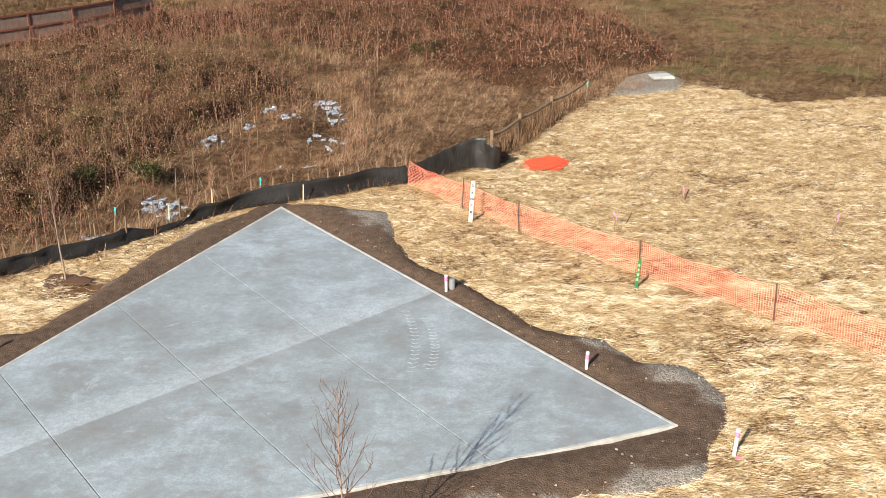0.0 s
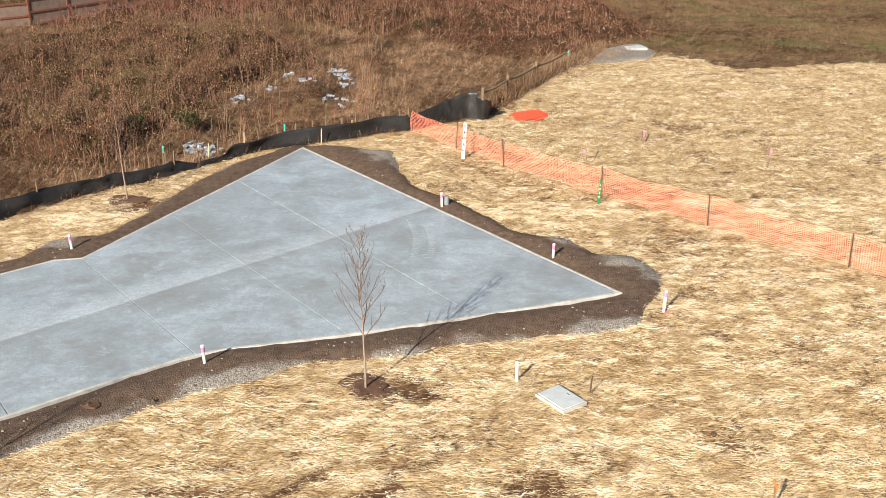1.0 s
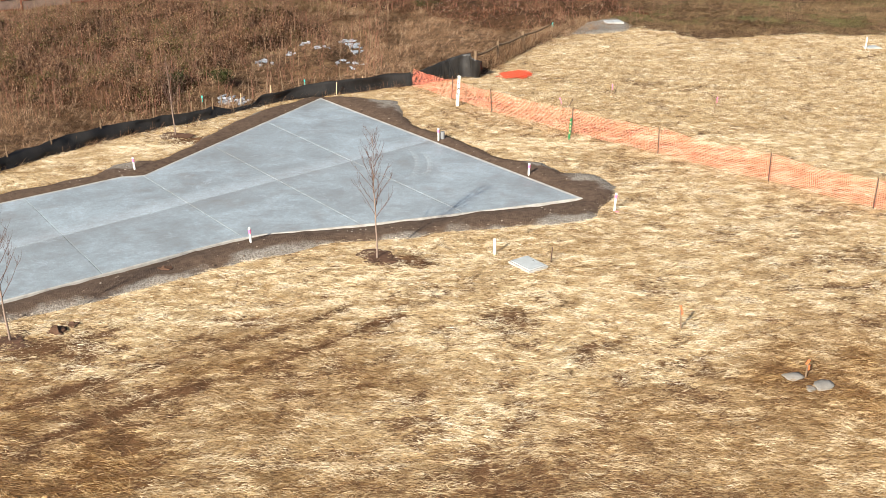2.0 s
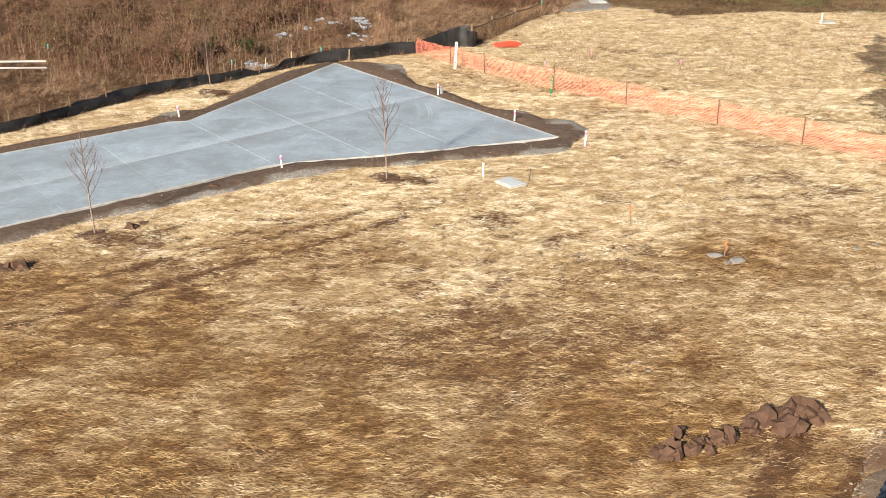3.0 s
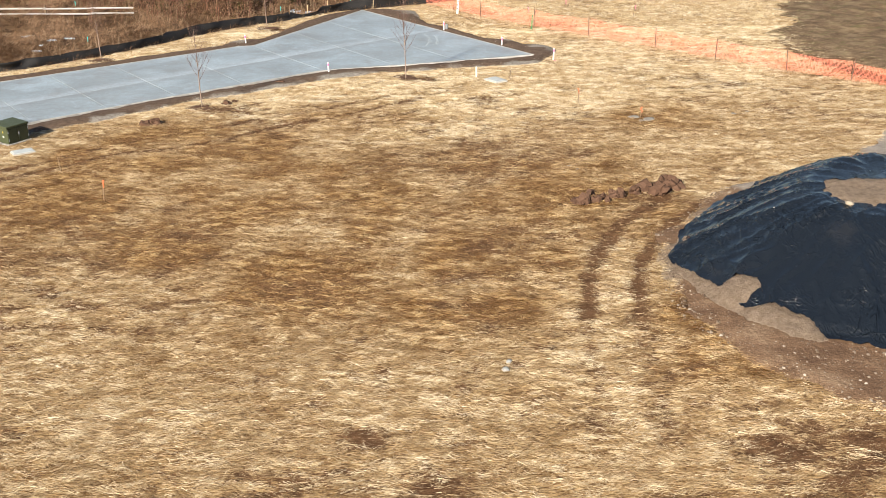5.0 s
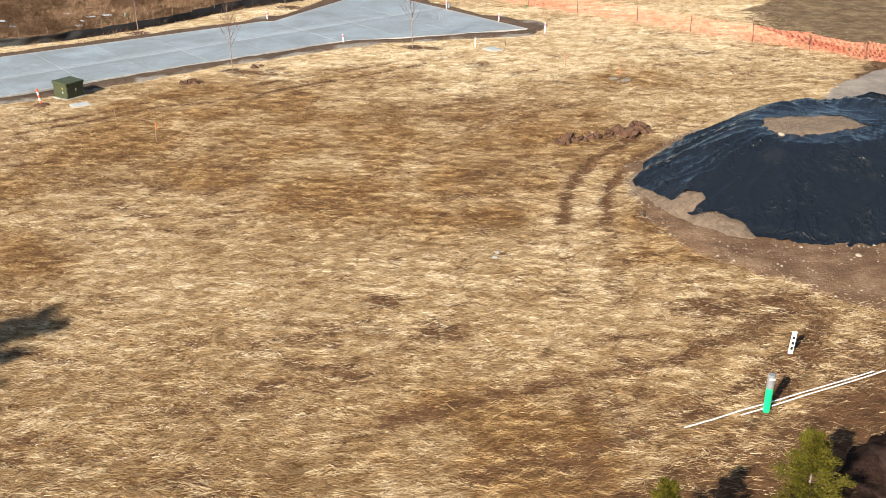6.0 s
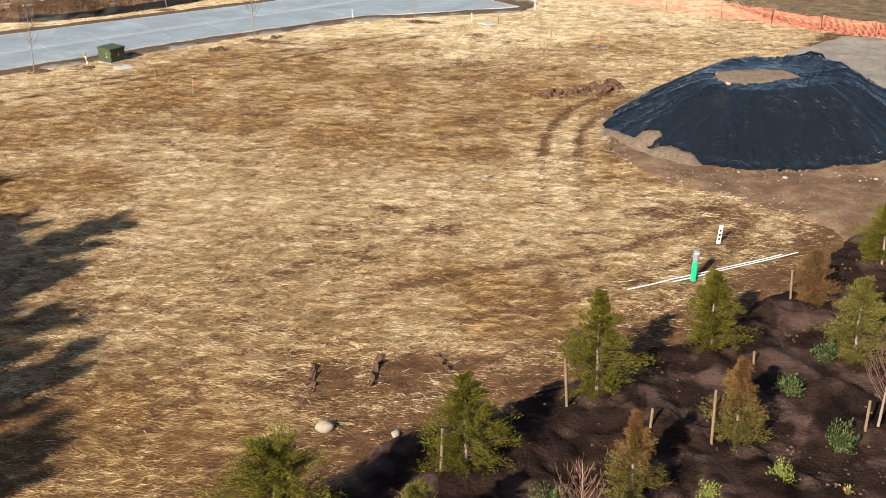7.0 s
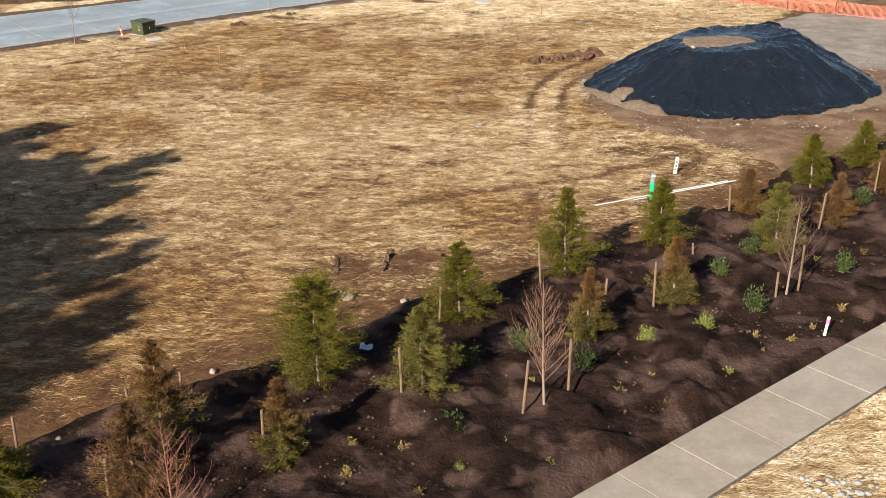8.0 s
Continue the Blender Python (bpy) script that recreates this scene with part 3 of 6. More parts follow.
def bare_form(x, y):
    """Where straw is thin: ruts, scuffs and chance."""
    out = np.zeros(np.shape(x))
    rag = 0.85 + 0.5 * wavy(x, y, 0.45, 7) + 0.35 * wavy(x, y, 1.3, 9)
    for k, r in enumerate(RUTS):
        w = (0.13, 0.11, 0.10, 0.25, 0.25, 0.34, 0.3, 0.3, 0.2, 0.2)[k]
        out = np.maximum(out, (1.0, 0.9, 0.5, 1.0, 1.0, 0.9, 0.85, 0.8, 0.45, 0.5)[k] * smooth(line_distance(x, y, r) + 0.15 * wavy(x, y, 0.7, 3), w + 0.15, w * 0.4) * np.clip(rag + (0.3, 0.2, 0, 0.1, 0.1, -0.1, -0.1, -0.1, 0, 0)[k], (0.85, 0.75, 0.1, 0.8, 0.8, 0.3, 0.25, 0.25, 0.2, 0.2)[k], 1))
    for k, (a, b, r) in enumerate(SPOTS):
        near = np.hypot((x - a) * 0.7, y - b) < r * 2.3
        u, w = x[near], y[near]
        d = np.hypot((u - a) * 0.7, w - b) + r * 0.7 * wavy(u, w, r * 0.9, 20 + k)
        out[near] = np.maximum(out[near], (0.55 if r > 0.95 else 1.0) * smooth(d, r * 1.5, 0.0) * np.clip(rag[near], 0, 1))
    out = np.maximum(out, (0.60 - 0.25 * smooth(y, 3, 16)) * smooth(wavy(x * 0.5, y * 0.9, 0.36, 5) + 0.45 * wavy(x, y, 5.0, 6), 0.16, 0.66))
    for a, b, c, d in SCOOPS:
        near = (x > a - 0.6) & (x < b + 0.6) & (y > c - 0.6) & (y < d + 0.6)
        u, w = x[near], y[near]
        gap = np.maximum(np.maximum(a - u, u - b - 0.2 * wavy(u, w, 0.5, 41)), np.maximum(c - w, w - d) + 0.25 * wavy(u, w, 0.4, 42))
        out[near] = np.maximum(out[near], smooth(gap + 0.12 * wavy(u, w, 0.3, 43), 0.12, -0.10))
    lot = smooth((x - WALK_IN.x) * WALK_N.x + (y - WALK_IN.y) * WALK_N.y, 1.6, 1.2)
    return lot * np.maximum(out, 0.95 * smooth(inside(x, y, BED) + 0.6 * wavy(x, y, 1.4, 12), -2.8, -0.5) * np.clip(rag + 0.2, 0, 1))


def tone_form(x, y):
    out = np.zeros(np.shape(x))
    for k, (a, b, r) in enumerate(BROWN):
        near = np.hypot(x - a, y - b) < r * 1.55
        u, w = x[near], y[near]
        out[near] = np.maximum(out[near], smooth(np.hypot(u - a, w - b) + 0.5 * r * wavy(u, w, r * 0.6, 50 + k), r, r * 0.25))
    return np.clip(0.52 * out + (0.12 + 0.25 * out) * wavy(x * 0.8, y * 0.8, 1.8, 8) + (0.10 + 0.22 * out) * wavy(x * 0.9, y * 0.8, 0.7, 10) + 0.04 + 0.40 * smooth(inside(x, y, PALE) + 0.9 * wavy(x, y, 2.2, 61) + 0.4 * wavy(x, y, 0.6, 62), 1.3, -1.6) + 0.22 * smooth(y, -20, -33), 0, 1)


TX, TY = np.arange(-50, 50.01, 0.16), np.arange(-84, 98.01, 0.16)
TGX, TGY = np.meshgrid(TX, TY)
BARE, TONE = bare_form(TGX, TGY), tone_form(TGX[::2, ::2], TGY[::2, ::2])


def looked_up(table, step, x, y):
    u, w = np.clip((x + 50) / step, 0, table.shape[1] - 1.01), np.clip((y + 84) / step, 0, table.shape[0] - 1.01)
    i, j = u.astype(int), w.astype(int)
    u, w = u - i, w - j
    return (table[j, i] * (1 - u) + table[j, i + 1] * u) * (1 - w) + (table[j + 1, i] * (1 - u) + table[j + 1, i + 1] * u) * w


def bare(x, y):
    return looked_up(BARE, 0.16, x, y)


def tone(x, y):
    return looked_up(TONE, 0.32, x, y)


ICE = [(-5.66, 46.43, 1.0), (-5.21, 44.63, 1.1), (-4.95, 43.14, 0.9), (-4.99, 39.57, 1.3), (-10.18, 51.45, 0.8), (-10.75, 44.37, 0.7), (-9.57, 38.93, 0.9), (-6.91, 42.28, 0.7), (-7.88, 43.75, 0.7), (-6.61, 36.51, 0.7), (-5.29, 36.83, 0.8), (-10.25, 32.31, 1.2),
       (-9.73, 31.40, 1.0), (-10.59, 32.02, 0.9), (-9.41, 30.00, 0.7), (-11.74, 29.01, 0.6), (-8.48, 40.99, 0.6)]
STREAM = [(-11.5, 27.91), (-10.0, 31.40), (-8.9, 34.62), (-7.6, 36.50), (-5.6, 36.77), (-5.0, 39.45), (-4.95, 43.21), (-5.7, 46.43), (-10, 51.67)]


def off_ice(x, y):
    """0 on the frozen pools, 1 away from them."""
    d = np.min([np.hypot(x - a, (y - b) * 0.8) / q for a, b, q in ICE], 0)
    return smooth(d, 0.35, 1.0)


def ground_form(x, y):
    """The shape of the ground sheet."""
    z = 0.05 * wavy(x, y, 5.0, 1) + 0.022 * wavy(x, y, 0.9, 2) - 0.05 * bare(x, y)
    brush = smooth(-inside(x, y, STRAW), 0.4, 3.0) * smooth(y, 16, 27)
    z = z + brush * (0.22 * wavy(x, y, 2.6, 4) + 0.10 * wavy(x, y, 0.8, 9) - 0.45 * smooth(line_distance(x, y, STREAM), 1.9, 0.2))
    z = z - 0.16 * smooth(inside(x, y, PAD), -0.6, 0.2)
    walk = (x - WALK_IN.x) * WALK_N.x + (y - WALK_IN.y) * WALK_N.y
    return z - 0.12 * smooth(walk, -0.6, 0.1) * smooth(walk, 2.4, 1.8)


def grid(xs, ys):
    gx, gy = np.meshgrid(xs, ys)
    k = np.arange(len(xs) * len(ys)).reshape(len(ys), len(xs))
    return gx.ravel(), gy.ravel(), np.stack([k[:-1, :-1], k[:-1, 1:], k[1:, 1:], k[1:, :-1]], -1).reshape(-1, 4)


# ---- the ground: one sheet out to the horizon ----
out = np.array([3.0, 8, 20, 50, 120, 300, 700, 1500])
xs = np.concatenate([-46 - out[::-1], np.arange(-46, 46.1, 0.36), 46 + out])
ys = np.concatenate([-80 - out[::-1], np.arange(-80, 94.1, 0.42), 94 + out])
gx, gy, gf = grid(xs, ys)
GROUND = ground_form(gx, gy).reshape(len(ys), len(xs))
me = mesh_np("ground", np.stack([gx, gy, GROUND.ravel()], 1), gf, M_GROUND, True)
walk_side = (gx - WALK_IN.x) * WALK_N.x + (gy - WALK_IN.y) * WALK_N.y
floats(me, "straw", np.maximum(inside(gx, gy, STRAW), walk_side - 1.7))
floats(me, "bare", bare(gx, gy))
floats(me, "tone", tone(gx, gy))
floats(me, "field", smooth(gx + 0.3 * (gy - 47), 2, 12))
tagged(new("ground", me), "straw-mulched lot running into dry brown grassland", "ground", kind="structure")


def ground_z(x, y):
    """Height of the ground sheet at any place."""
    i, j = np.clip(np.searchsorted(xs, x) - 1, 0, len(xs) - 2), np.clip(np.searchsorted(ys, y) - 1, 0, len(ys) - 2)
    u, w = (x - xs[i]) / (xs[i + 1] - xs[i]), (y - ys[j]) / (ys[j + 1] - ys[j])
    return (GROUND[j, i] * (1 - u) + GROUND[j, i + 1] * u) * (1 - w) + (GROUND[j + 1, i] * (1 - u) + GROUND[j + 1, i + 1] * u) * w


def patch(name, poly, mat, step, rise, wander, label, category, lumps=0.0, margin=1.2, clip=None):
    """A low heap of other material on the ground, whose edge dips under the sheet."""
    px, py = [p[0] for p in poly], [p[1] for p in poly]
    if clip:
        px, py = (max(min(px), clip[0]), min(max(px), clip[1])), (max(min(py), clip[2]), min(max(py), clip[3]))
    x, y, f = grid(np.arange(min(px) - margin, max(px) + margin, step), np.arange(min(py) - margin, max(py) + margin, step))
    sd = inside(x, y, poly) + wander * wavy(x, y, 1.1, 31) + 0.4 * wander * wavy(x, y, 0.33, 32)
    z = ground_z(x, y) + np.where(sd > 0, rise * smooth(sd, -0.02, 0.35), -0.12 * smooth(-sd, 0.0, 0.3) - 0.004) + 0.004
    keep = sd > -0.5
    if lumps:
        z = z + lumps * smooth(sd, 0.05, 0.7) * np.maximum(0, 0.25 + 0.75 * wavy(x, y, 1.5, 33) + 0.6 * np.maximum(0, wavy(x, y, 0.8, 36)) + 0.35 * wavy(x, y, 0.42, 34))
    f = f[keep[f].all(1)]
    use, inv = np.unique(f, return_inverse=True)
    me = mesh_np(name, np.stack([x, y, z], 1)[use], inv.reshape(f.shape), mat, True)
    return tagged(new(name, me), label, category, kind="structure"), me, x[use], y[use]


_, me, px, py = patch("gravel_shoulder", SHOULDER, M_SHOULDER, 0.16, 0.10, 0.16, "brown dirt and grey gravel shoulder along the concrete", "shoulder", 0.05, clip=(-34, 8, -16, 34))
floats(me, "away", -inside(px, py, PAD))
patch("planting_bed", BED, M_BED, 0.15, 0.09, 0.30, "dark brown mounded planting soil beside the sidewalk", "planting bed", 0.40, clip=(-16, 26, -57, -16))
_, me, px, py = patch("muddy_apron", [(24.5, 6.17), (20, 1.88), (17, -2.68), (11, -6.17), (7.7, -10.74), (7.3, -16.64), (9.0, -20.26), (11.2, -22.41), (13.2, -24.02), (14, -26.03), (17, -23.35), (22, -19.32), (32, -10.74), (34, 2.68)],
      M_MUD, 0.2, 0.05, 0.35, "brown mud turning to grey gravel around the stockpile", "mud", 0.05)
floats(me, "away", smooth(py + 0.35 * (px - 14), -9.5, -4.5))
_, me, px, py = patch("gravel_patch", [(8.1, 45.90), (9.4, 49.12), (11.4, 49.92), (12.4, 48.31), (11.4, 46.43), (9.6, 45.76)], M_SHOULDER, 0.2, 0.10, 0.2, "grey gravel patch at the edge of the brambles", "gravel")
floats(me, "away", px * 0 + 2.5)
EARTH = [(26.4, 36.8), (23.0, 31.0), (22.6, 26.0), (20.6, 22.4), (20.9, 19.8), (21.1, 17.0), (24, 11.14), (40, 5.37), (48, 26.84), (40, 36.5)]
patch("bare_ground", EARTH, M_EARTH, 0.3, 0.03, 1.1, "bare brown earth and flattened grass behind the orange netting", "bare earth", 0.05, clip=(18, 36, 7, 37))

# ---- concrete turnaround and lane, cast in panels ----
slab = thing("road", 0, 0, 0, "pale grey concrete lane with a turnaround, cast in jointed panels", "road", kind="structure")


def cut(poly, p, d, gap):
    """The two sides of an outline along a line, half a gap apart."""
    nrm = Vector((-d[1], d[0])).normalized()
    made = []
    for s in (1, -1):
        dist = [s * (Vector(q) - Vector(p)).dot(nrm) - gap / 2 for q in poly]
        res = []
        for i, q in enumerate(poly):
            j = (i + 1) % len(poly)
            if dist[i] >= 0:
                res.append(q)
            if dist[i] * dist[j] < 0:
                k = dist[i] / (dist[i] - dist[j])
                res.append((q[0] + k * (poly[j][0] - q[0]), q[1] + k * (poly[j][1] - q[1])))
        if len(res) > 2:
            made.append(res)
    return made


def shrink(poly, w):
    """The outline moved inwards by w."""
    area = sum(a[0] * b[1] - b[0] * a[1] for a, b in zip(poly, poly[1:] + poly[:1]))
    s = 1 if area > 0 else -1
    res = []
    for i, q in enumerate(poly):
        a, b = Vector(poly[i - 1]), Vector(poly[(i + 1) % len(poly)])
        q = Vector(q)
        d1, d2 = (q - a).normalized(), (b - q).normalized()
        n1, n2 = Vector((-d1.y, d1.x)) * s, Vector((-d2.y, d2.x)) * s
        m = (n1 + n2).normalized()
        res.append(tuple(q + m * (w / max(0.35, m.dot(n1)))))
    return res


def slab_bm(poly, top, bottom, edge=0.012):
    """A cast panel with a rounded rim."""
    bm = bmesh.new()
    inner = shrink(poly, edge)
    rings = [[bm.verts.new((q[0], q[1], z)) for q in pl] for pl, z in ((poly, bottom), (poly, top - edge * 0.7), (inner, top))]
    for lo, hi in zip(rings[:-1], rings[1:]):
        for i in range(len(poly)):
            j = (i + 1) % len(poly)
            bm.faces.new((lo[i], lo[j], hi[j], hi[i]))
    face = bm.faces.new(rings[2])
    bmesh.ops.recalc_face_normals(bm, faces=bm.faces[:])
    bmesh.ops.triangulate(bm, faces=[face])
    return bm


part("slab_base", slab_bm(shrink(PAD, 0.02), 0.035, -0.25), M_JOINT, slab, "dark joint filler under the panels")
INNER = shrink(PAD, 0.085)
JOINTS = [((-7.53, 26.50), (-0.49, 16.98)), ((-9.27, 22.98), (-3.70, 15.53)), ((-11.12, 19.07), (-7.13, 13.90)), ((-13.61, 14.90), (-10.06, 9.92)), ((-16.01, 11.58), (-13.29, 8.04))]
for k in range(1, 9):
    JOINTS.append(((-16.01 - 2.65 * k, 11.58 - 2.39 * k), (-13.29 - 2.65 * k, 8.04 - 2.39 * k)))
panels = [INNER]
for a, b in JOINTS:
    panels = [q for p in panels for q in cut(p, a, (b[0] - a[0], b[1] - a[1]), 0.014)]
CREST = ((-8.91, 16.08), (-0.41, 23.40))
d = (CREST[1][0] - CREST[0][0], CREST[1][1] - CREST[0][1])
panels = [q for p in panels for q in cut(p, CREST[0], d, 0.012)]
panels = [p for p in panels if abs(sum(a[0] * b[1] - b[0] * a[1] for a, b in zip(p, p[1:] + p[:1]))) > 0.3]
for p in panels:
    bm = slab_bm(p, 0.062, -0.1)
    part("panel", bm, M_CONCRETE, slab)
for i, q in enumerate(PAD):
    j = (i + 1) % len(PAD)
    if i == 13:
        continue
    part("edge_strip", slab_bm([q, PAD[j], INNER[j], INNER[i]], 0.066, -0.2), M_EDGE, slab, "pale trowelled edge strip")

# ---- sidewalk ----
walkway = thing("sidewalk", 0, 0, 0, "light grey concrete sidewalk with scored joints", "sidewalk", kind="structure")
for k in range(-14, 20):
    a = WALK_IN + WALK_DIR * (k * 1.81 - 0.22)
    b = a + WALK_DIR * 1.79
    quad = [tuple(a), tuple(b), tuple(b + WALK_N * 1.81), tuple(a + WALK_N * 1.81)]
    part("panel", slab_bm(quad, 0.055 + 0.004 * math.sin(k * 2.3), -0.15), M_WALK, walkway)
a, b = WALK_IN - WALK_DIR * 25.5, WALK_IN + WALK_DIR * 35.9
part("joint_base", slab_bm([tuple(a), tuple(b), tuple(b + WALK_N * 1.81), tuple(a + WALK_N * 1.81)], 0.035, -0.2), M_JOINT, walkway)
# ---- silt fence ----
def resample(pts, step):
    res = []
    for (ax, ay), (bx, by) in zip(pts[:-1], pts[1:]):
        m = max(1, round(math.hypot(bx - ax, by - ay) / step))
        res += [(ax + (bx - ax) * i / m, ay + (by - ay) * i / m) for i in range(m)]
    return res + [pts[-1]]


def chaikin(pts, times=2):
    for _ in range(times):
        res = [pts[0]]
        for a, b in zip(pts[:-1], pts[1:]):
            res += [(a[0] * 0.75 + b[0] * 0.25, a[1] * 0.75 + b[1] * 0.25), (a[0] * 0.25 + b[0] * 0.75, a[1] * 0.25 + b[1] * 0.75)]
        pts = res + [pts[-1]]
    return pts


def gz(x, y):
    return float(ground_z(np.array([x], float), np.array([y], float))[0])


def curtain(pts, height, rows, fold, seed, name, mat, parent, label="", thick=0.012, lean=0.0):
    """A hanging sheet along a line in the plan, sagging and folded."""
    v = []
    m = len(pts)
    for side in (0, 1):
        for i, (x, y) in enumerate(pts):
            a, b = pts[max(i - 1, 0)], pts[min(i + 1, m - 1)]
            t = Vector((b[0] - a[0], b[1] - a[1])).normalized()
            nx, ny = -t.y, t.x
            h = height(i / (m - 1), i)
            for r in range(rows + 1):
                q = r / rows
                o = fold * noise.noise(Vector((i * 0.35, q * 1.5, seed))) * (0.4 + q) + 0.4 * fold * noise.noise(Vector((i * 1.3, q * 3, seed + 9))) + lean * q + side * thick
                v.append((x + nx * o, y + ny * o, gz(x, y) - 0.03 + h * q))
    f = []
    k = rows + 1
    for side in (0, m * k):
        for i in range(m - 1):
            for r in range(rows):
                f.append((side + i * k + r, side + (i + 1) * k + r, side + (i + 1) * k + r + 1, side + i * k + r + 1))
    for i in range(m - 1):
        f.append((i * k + rows, (i + 1) * k + rows, m * k + (i + 1) * k + rows, m * k + i * k + rows))
    return part_np(name, v, f, mat, parent, label, True)


silt = thing("silt_fence", 0, 0, 0, "sagging black fabric silt fence on wooden stakes", "silt fence")
line = resample(chaikin(SILT[1:]), 0.3)


def silt_height(q, i):
    x = line[min(i, len(line) - 1)][0]
    base = 0.55 + 0.22 * float(smooth(x, -9.0, -4.5)) - 0.34 * float(smooth(abs(x + 9.15), 1.1, 0.25)) + 0.12 * float(smooth(abs(x + 14.5), 3.5, 0.5))
    return 0.93 * base + 0.09 * noise.noise(Vector((i * 0.22, 3, 0)))


curtain(line, silt_height, 5, 0.22, 2.0, "fabric", M_SILT, silt, lean=0.12)
for k, (x, y) in enumerate(resample(chaikin(SILT[1:], 1), 2.2)[1:]):
    bm = box_bm(0.045, 0.045, 0.95, 0, 0, 0.45, 0.006)
    ob = part("stake", bm, M_TIMBER, silt)
    ob.matrix_basis = pose(x - 0.10, y + 0.20, gz(x, y), 4 * math.sin(k * 2.1), 5 * math.cos(k * 1.3), k * 31)
wrap = thing("plastic_wrapped_barrier", 0, 0, 0, "shiny black plastic wrapped over the end of the fence", "plastic barrier")
tail = resample([(-1.3, 33.17), (-0.3, 33.89), (0.5, 34.56), (1.2, 34.95), (1.7, 34.85)], 0.12)
curtain(tail, lambda q, i: 0.62 + 0.66 * q, 10, 0.06, 7.0, "sheet", M_FILM, wrap, lean=0.10)
flap = resample([(1.7, 34.85), (1.95, 34.70), (2.15, 34.80), (2.0, 35.15)], 0.08)
curtain(flap, lambda q, i: 1.20 - 0.5 * q, 10, 0.10, 17.0, "end_flap", M_FILM, wrap, lean=-0.15)
for x, y, h in ((-0.4, 34.15, 0.8), (0.8, 35.0, 0.9), (1.65, 35.05, 1.1)):
    part("post", box_bm(0.09, 0.09, h, x, y, h / 2 + gz(x, y), 0.01), M_TIMBER, wrap)

# ---- orange netting fence ----
NETS = [(-1.25, 33.01), (0.75, 30.53), (2.57, 28.25), (5.88, 24.83), (9.02, 21.67), (12.48, 18.12), (15.32, 15.23), (18.45, 12.35), (21.1, 10.07), (23.4, 7.38), (25.9, 5.23), (29.0, 2.68)]
net_fence = thing("orange_safety_fence", 0, 0, 0, "orange plastic netting strung between thin rusty steel posts", "safety fence")


def netting(a, b, h, seed, parent, name="netting"):
    """A bay of netting: flat strands crossing in squares, sagging between its posts."""
    a, b = Vector(a), Vector(b)
    d = b - a
    length = d.length
    nrm = Vector((-d.y, d.x)) / length
    cols, rows = max(4, round(length / 0.075)), 15

    def at(u, w):
        x, y = a.x + d.x * u, a.y + d.y * u
        sag = 0.10 * math.sin(math.pi * u) * w + 0.05 * noise.noise(Vector((u * length * 0.9, seed, 0))) * w
        o = 0.14 * noise.noise(Vector((u * length * 0.7, w * 1.6, seed))) + 0.05 * math.sin(math.pi * u)
        return Vector((x + nrm.x * o, y + nrm.y * o, gz(x, y) + 0.02 + (h - sag) * w))

    v, f = [], []
    us = [i / cols for i in range(cols + 1)]
    pts = [[at(u, r / rows) for r in range(rows + 1)] for u in us]
    w = 0.0088
    du = Vector((d.x, d.y, 0)) / length * w / 2
    for r in range(rows + 1):
        s = len(v)
        for i in range(0, cols + 1, 2):
            p = pts[i][r]
            v += [(p.x, p.y, p.z - w * 0.6), (p.x, p.y, p.z + w * 0.6)]
        m = len(range(0, cols + 1, 2))
        f += [(s + 2 * i, s + 2 * i + 2, s + 2 * i + 3, s + 2 * i + 1) for i in range(m - 1)]
    for i in range(cols + 1):
        s = len(v)
        for r in range(0, rows + 1, 3):
            p = pts[i][r]
            v += [tuple(p - du), tuple(p + du)]
        f += [(s + 2 * r, s + 2 * r + 1, s + 2 * r + 3, s + 2 * r + 2) for r in range(rows // 3)]
    return part_np(name, v, f, M_NET, parent)


for k, (p, q) in enumerate(zip(NETS[:-1], NETS[1:])):
    netting(p, q, 0.93 * (0.95, 1.0, 1.05, 1.1, 1.1, 1.1, 1.1, 1.05, 0.95, 1.05, 1.05)[k], k * 4.7, net_fence)
for k, (x, y) in enumerate(NETS[1:]):
    ob = part("post", cyl_bm(0.022, -0.1, 1.14, 6), M_STEEL, net_fence)
    ob.matrix_basis = pose(x - 0.07, y - 0.10, gz(x, y), 2 * math.sin(k * 1.9), 3 * math.cos(k * 2.7))
folded = thing("folded_netting", 0, 0, 0, "bright orange netting folded flat on the straw", "netting")
v, f = [], []
for layer in range(4):
    ca, sa = math.cos(0.35 * layer - 0.3), math.sin(0.35 * layer - 0.3)
    for k in range(64):
        along = k < 36
        o = -0.5 + (k / 35 if along else (k - 36) / 27)
        pts = []
        for i in range(9):
            q = -0.5 + i / 8
            a, b = (q * 1.5, o * 1.3) if along else (o * 1.5, q * 1.3)
            a, b = a * (1 + 0.2 * noise.noise(Vector((b * 3, layer, 0)))), b * (1 + 0.2 * noise.noise(Vector((a * 3, layer, 5))))
            pts.append((4.05 + a * ca - b * sa + 0.2 * b, 35.36 + a * sa + b * ca, 0.03 + 0.02 * layer + 0.05 * abs(noise.noise(Vector((a * 2.5, b * 2.5, layer * 3))))))
        s0 = len(v)
        for i, q in enumerate(pts):
            u = pts[min(i + 1, 8)]
            w = pts[max(i - 1, 0)]
            dx, dy = u[0] - w[0], u[1] - w[1]
            l = math.hypot(dx, dy) or 1
            v += [(q[0] - dy / l * 0.010, q[1] + dx / l * 0.010, q[2] + gz(4.05, 35.36)), (q[0] + dy / l * 0.010, q[1] - dx / l * 0.010, q[2] + gz(4.05, 35.36))]
        f += [(s0 + 2 * i, s0 + 2 * i + 1, s0 + 2 * i + 3, s0 + 2 * i + 2) for i in range(8)]
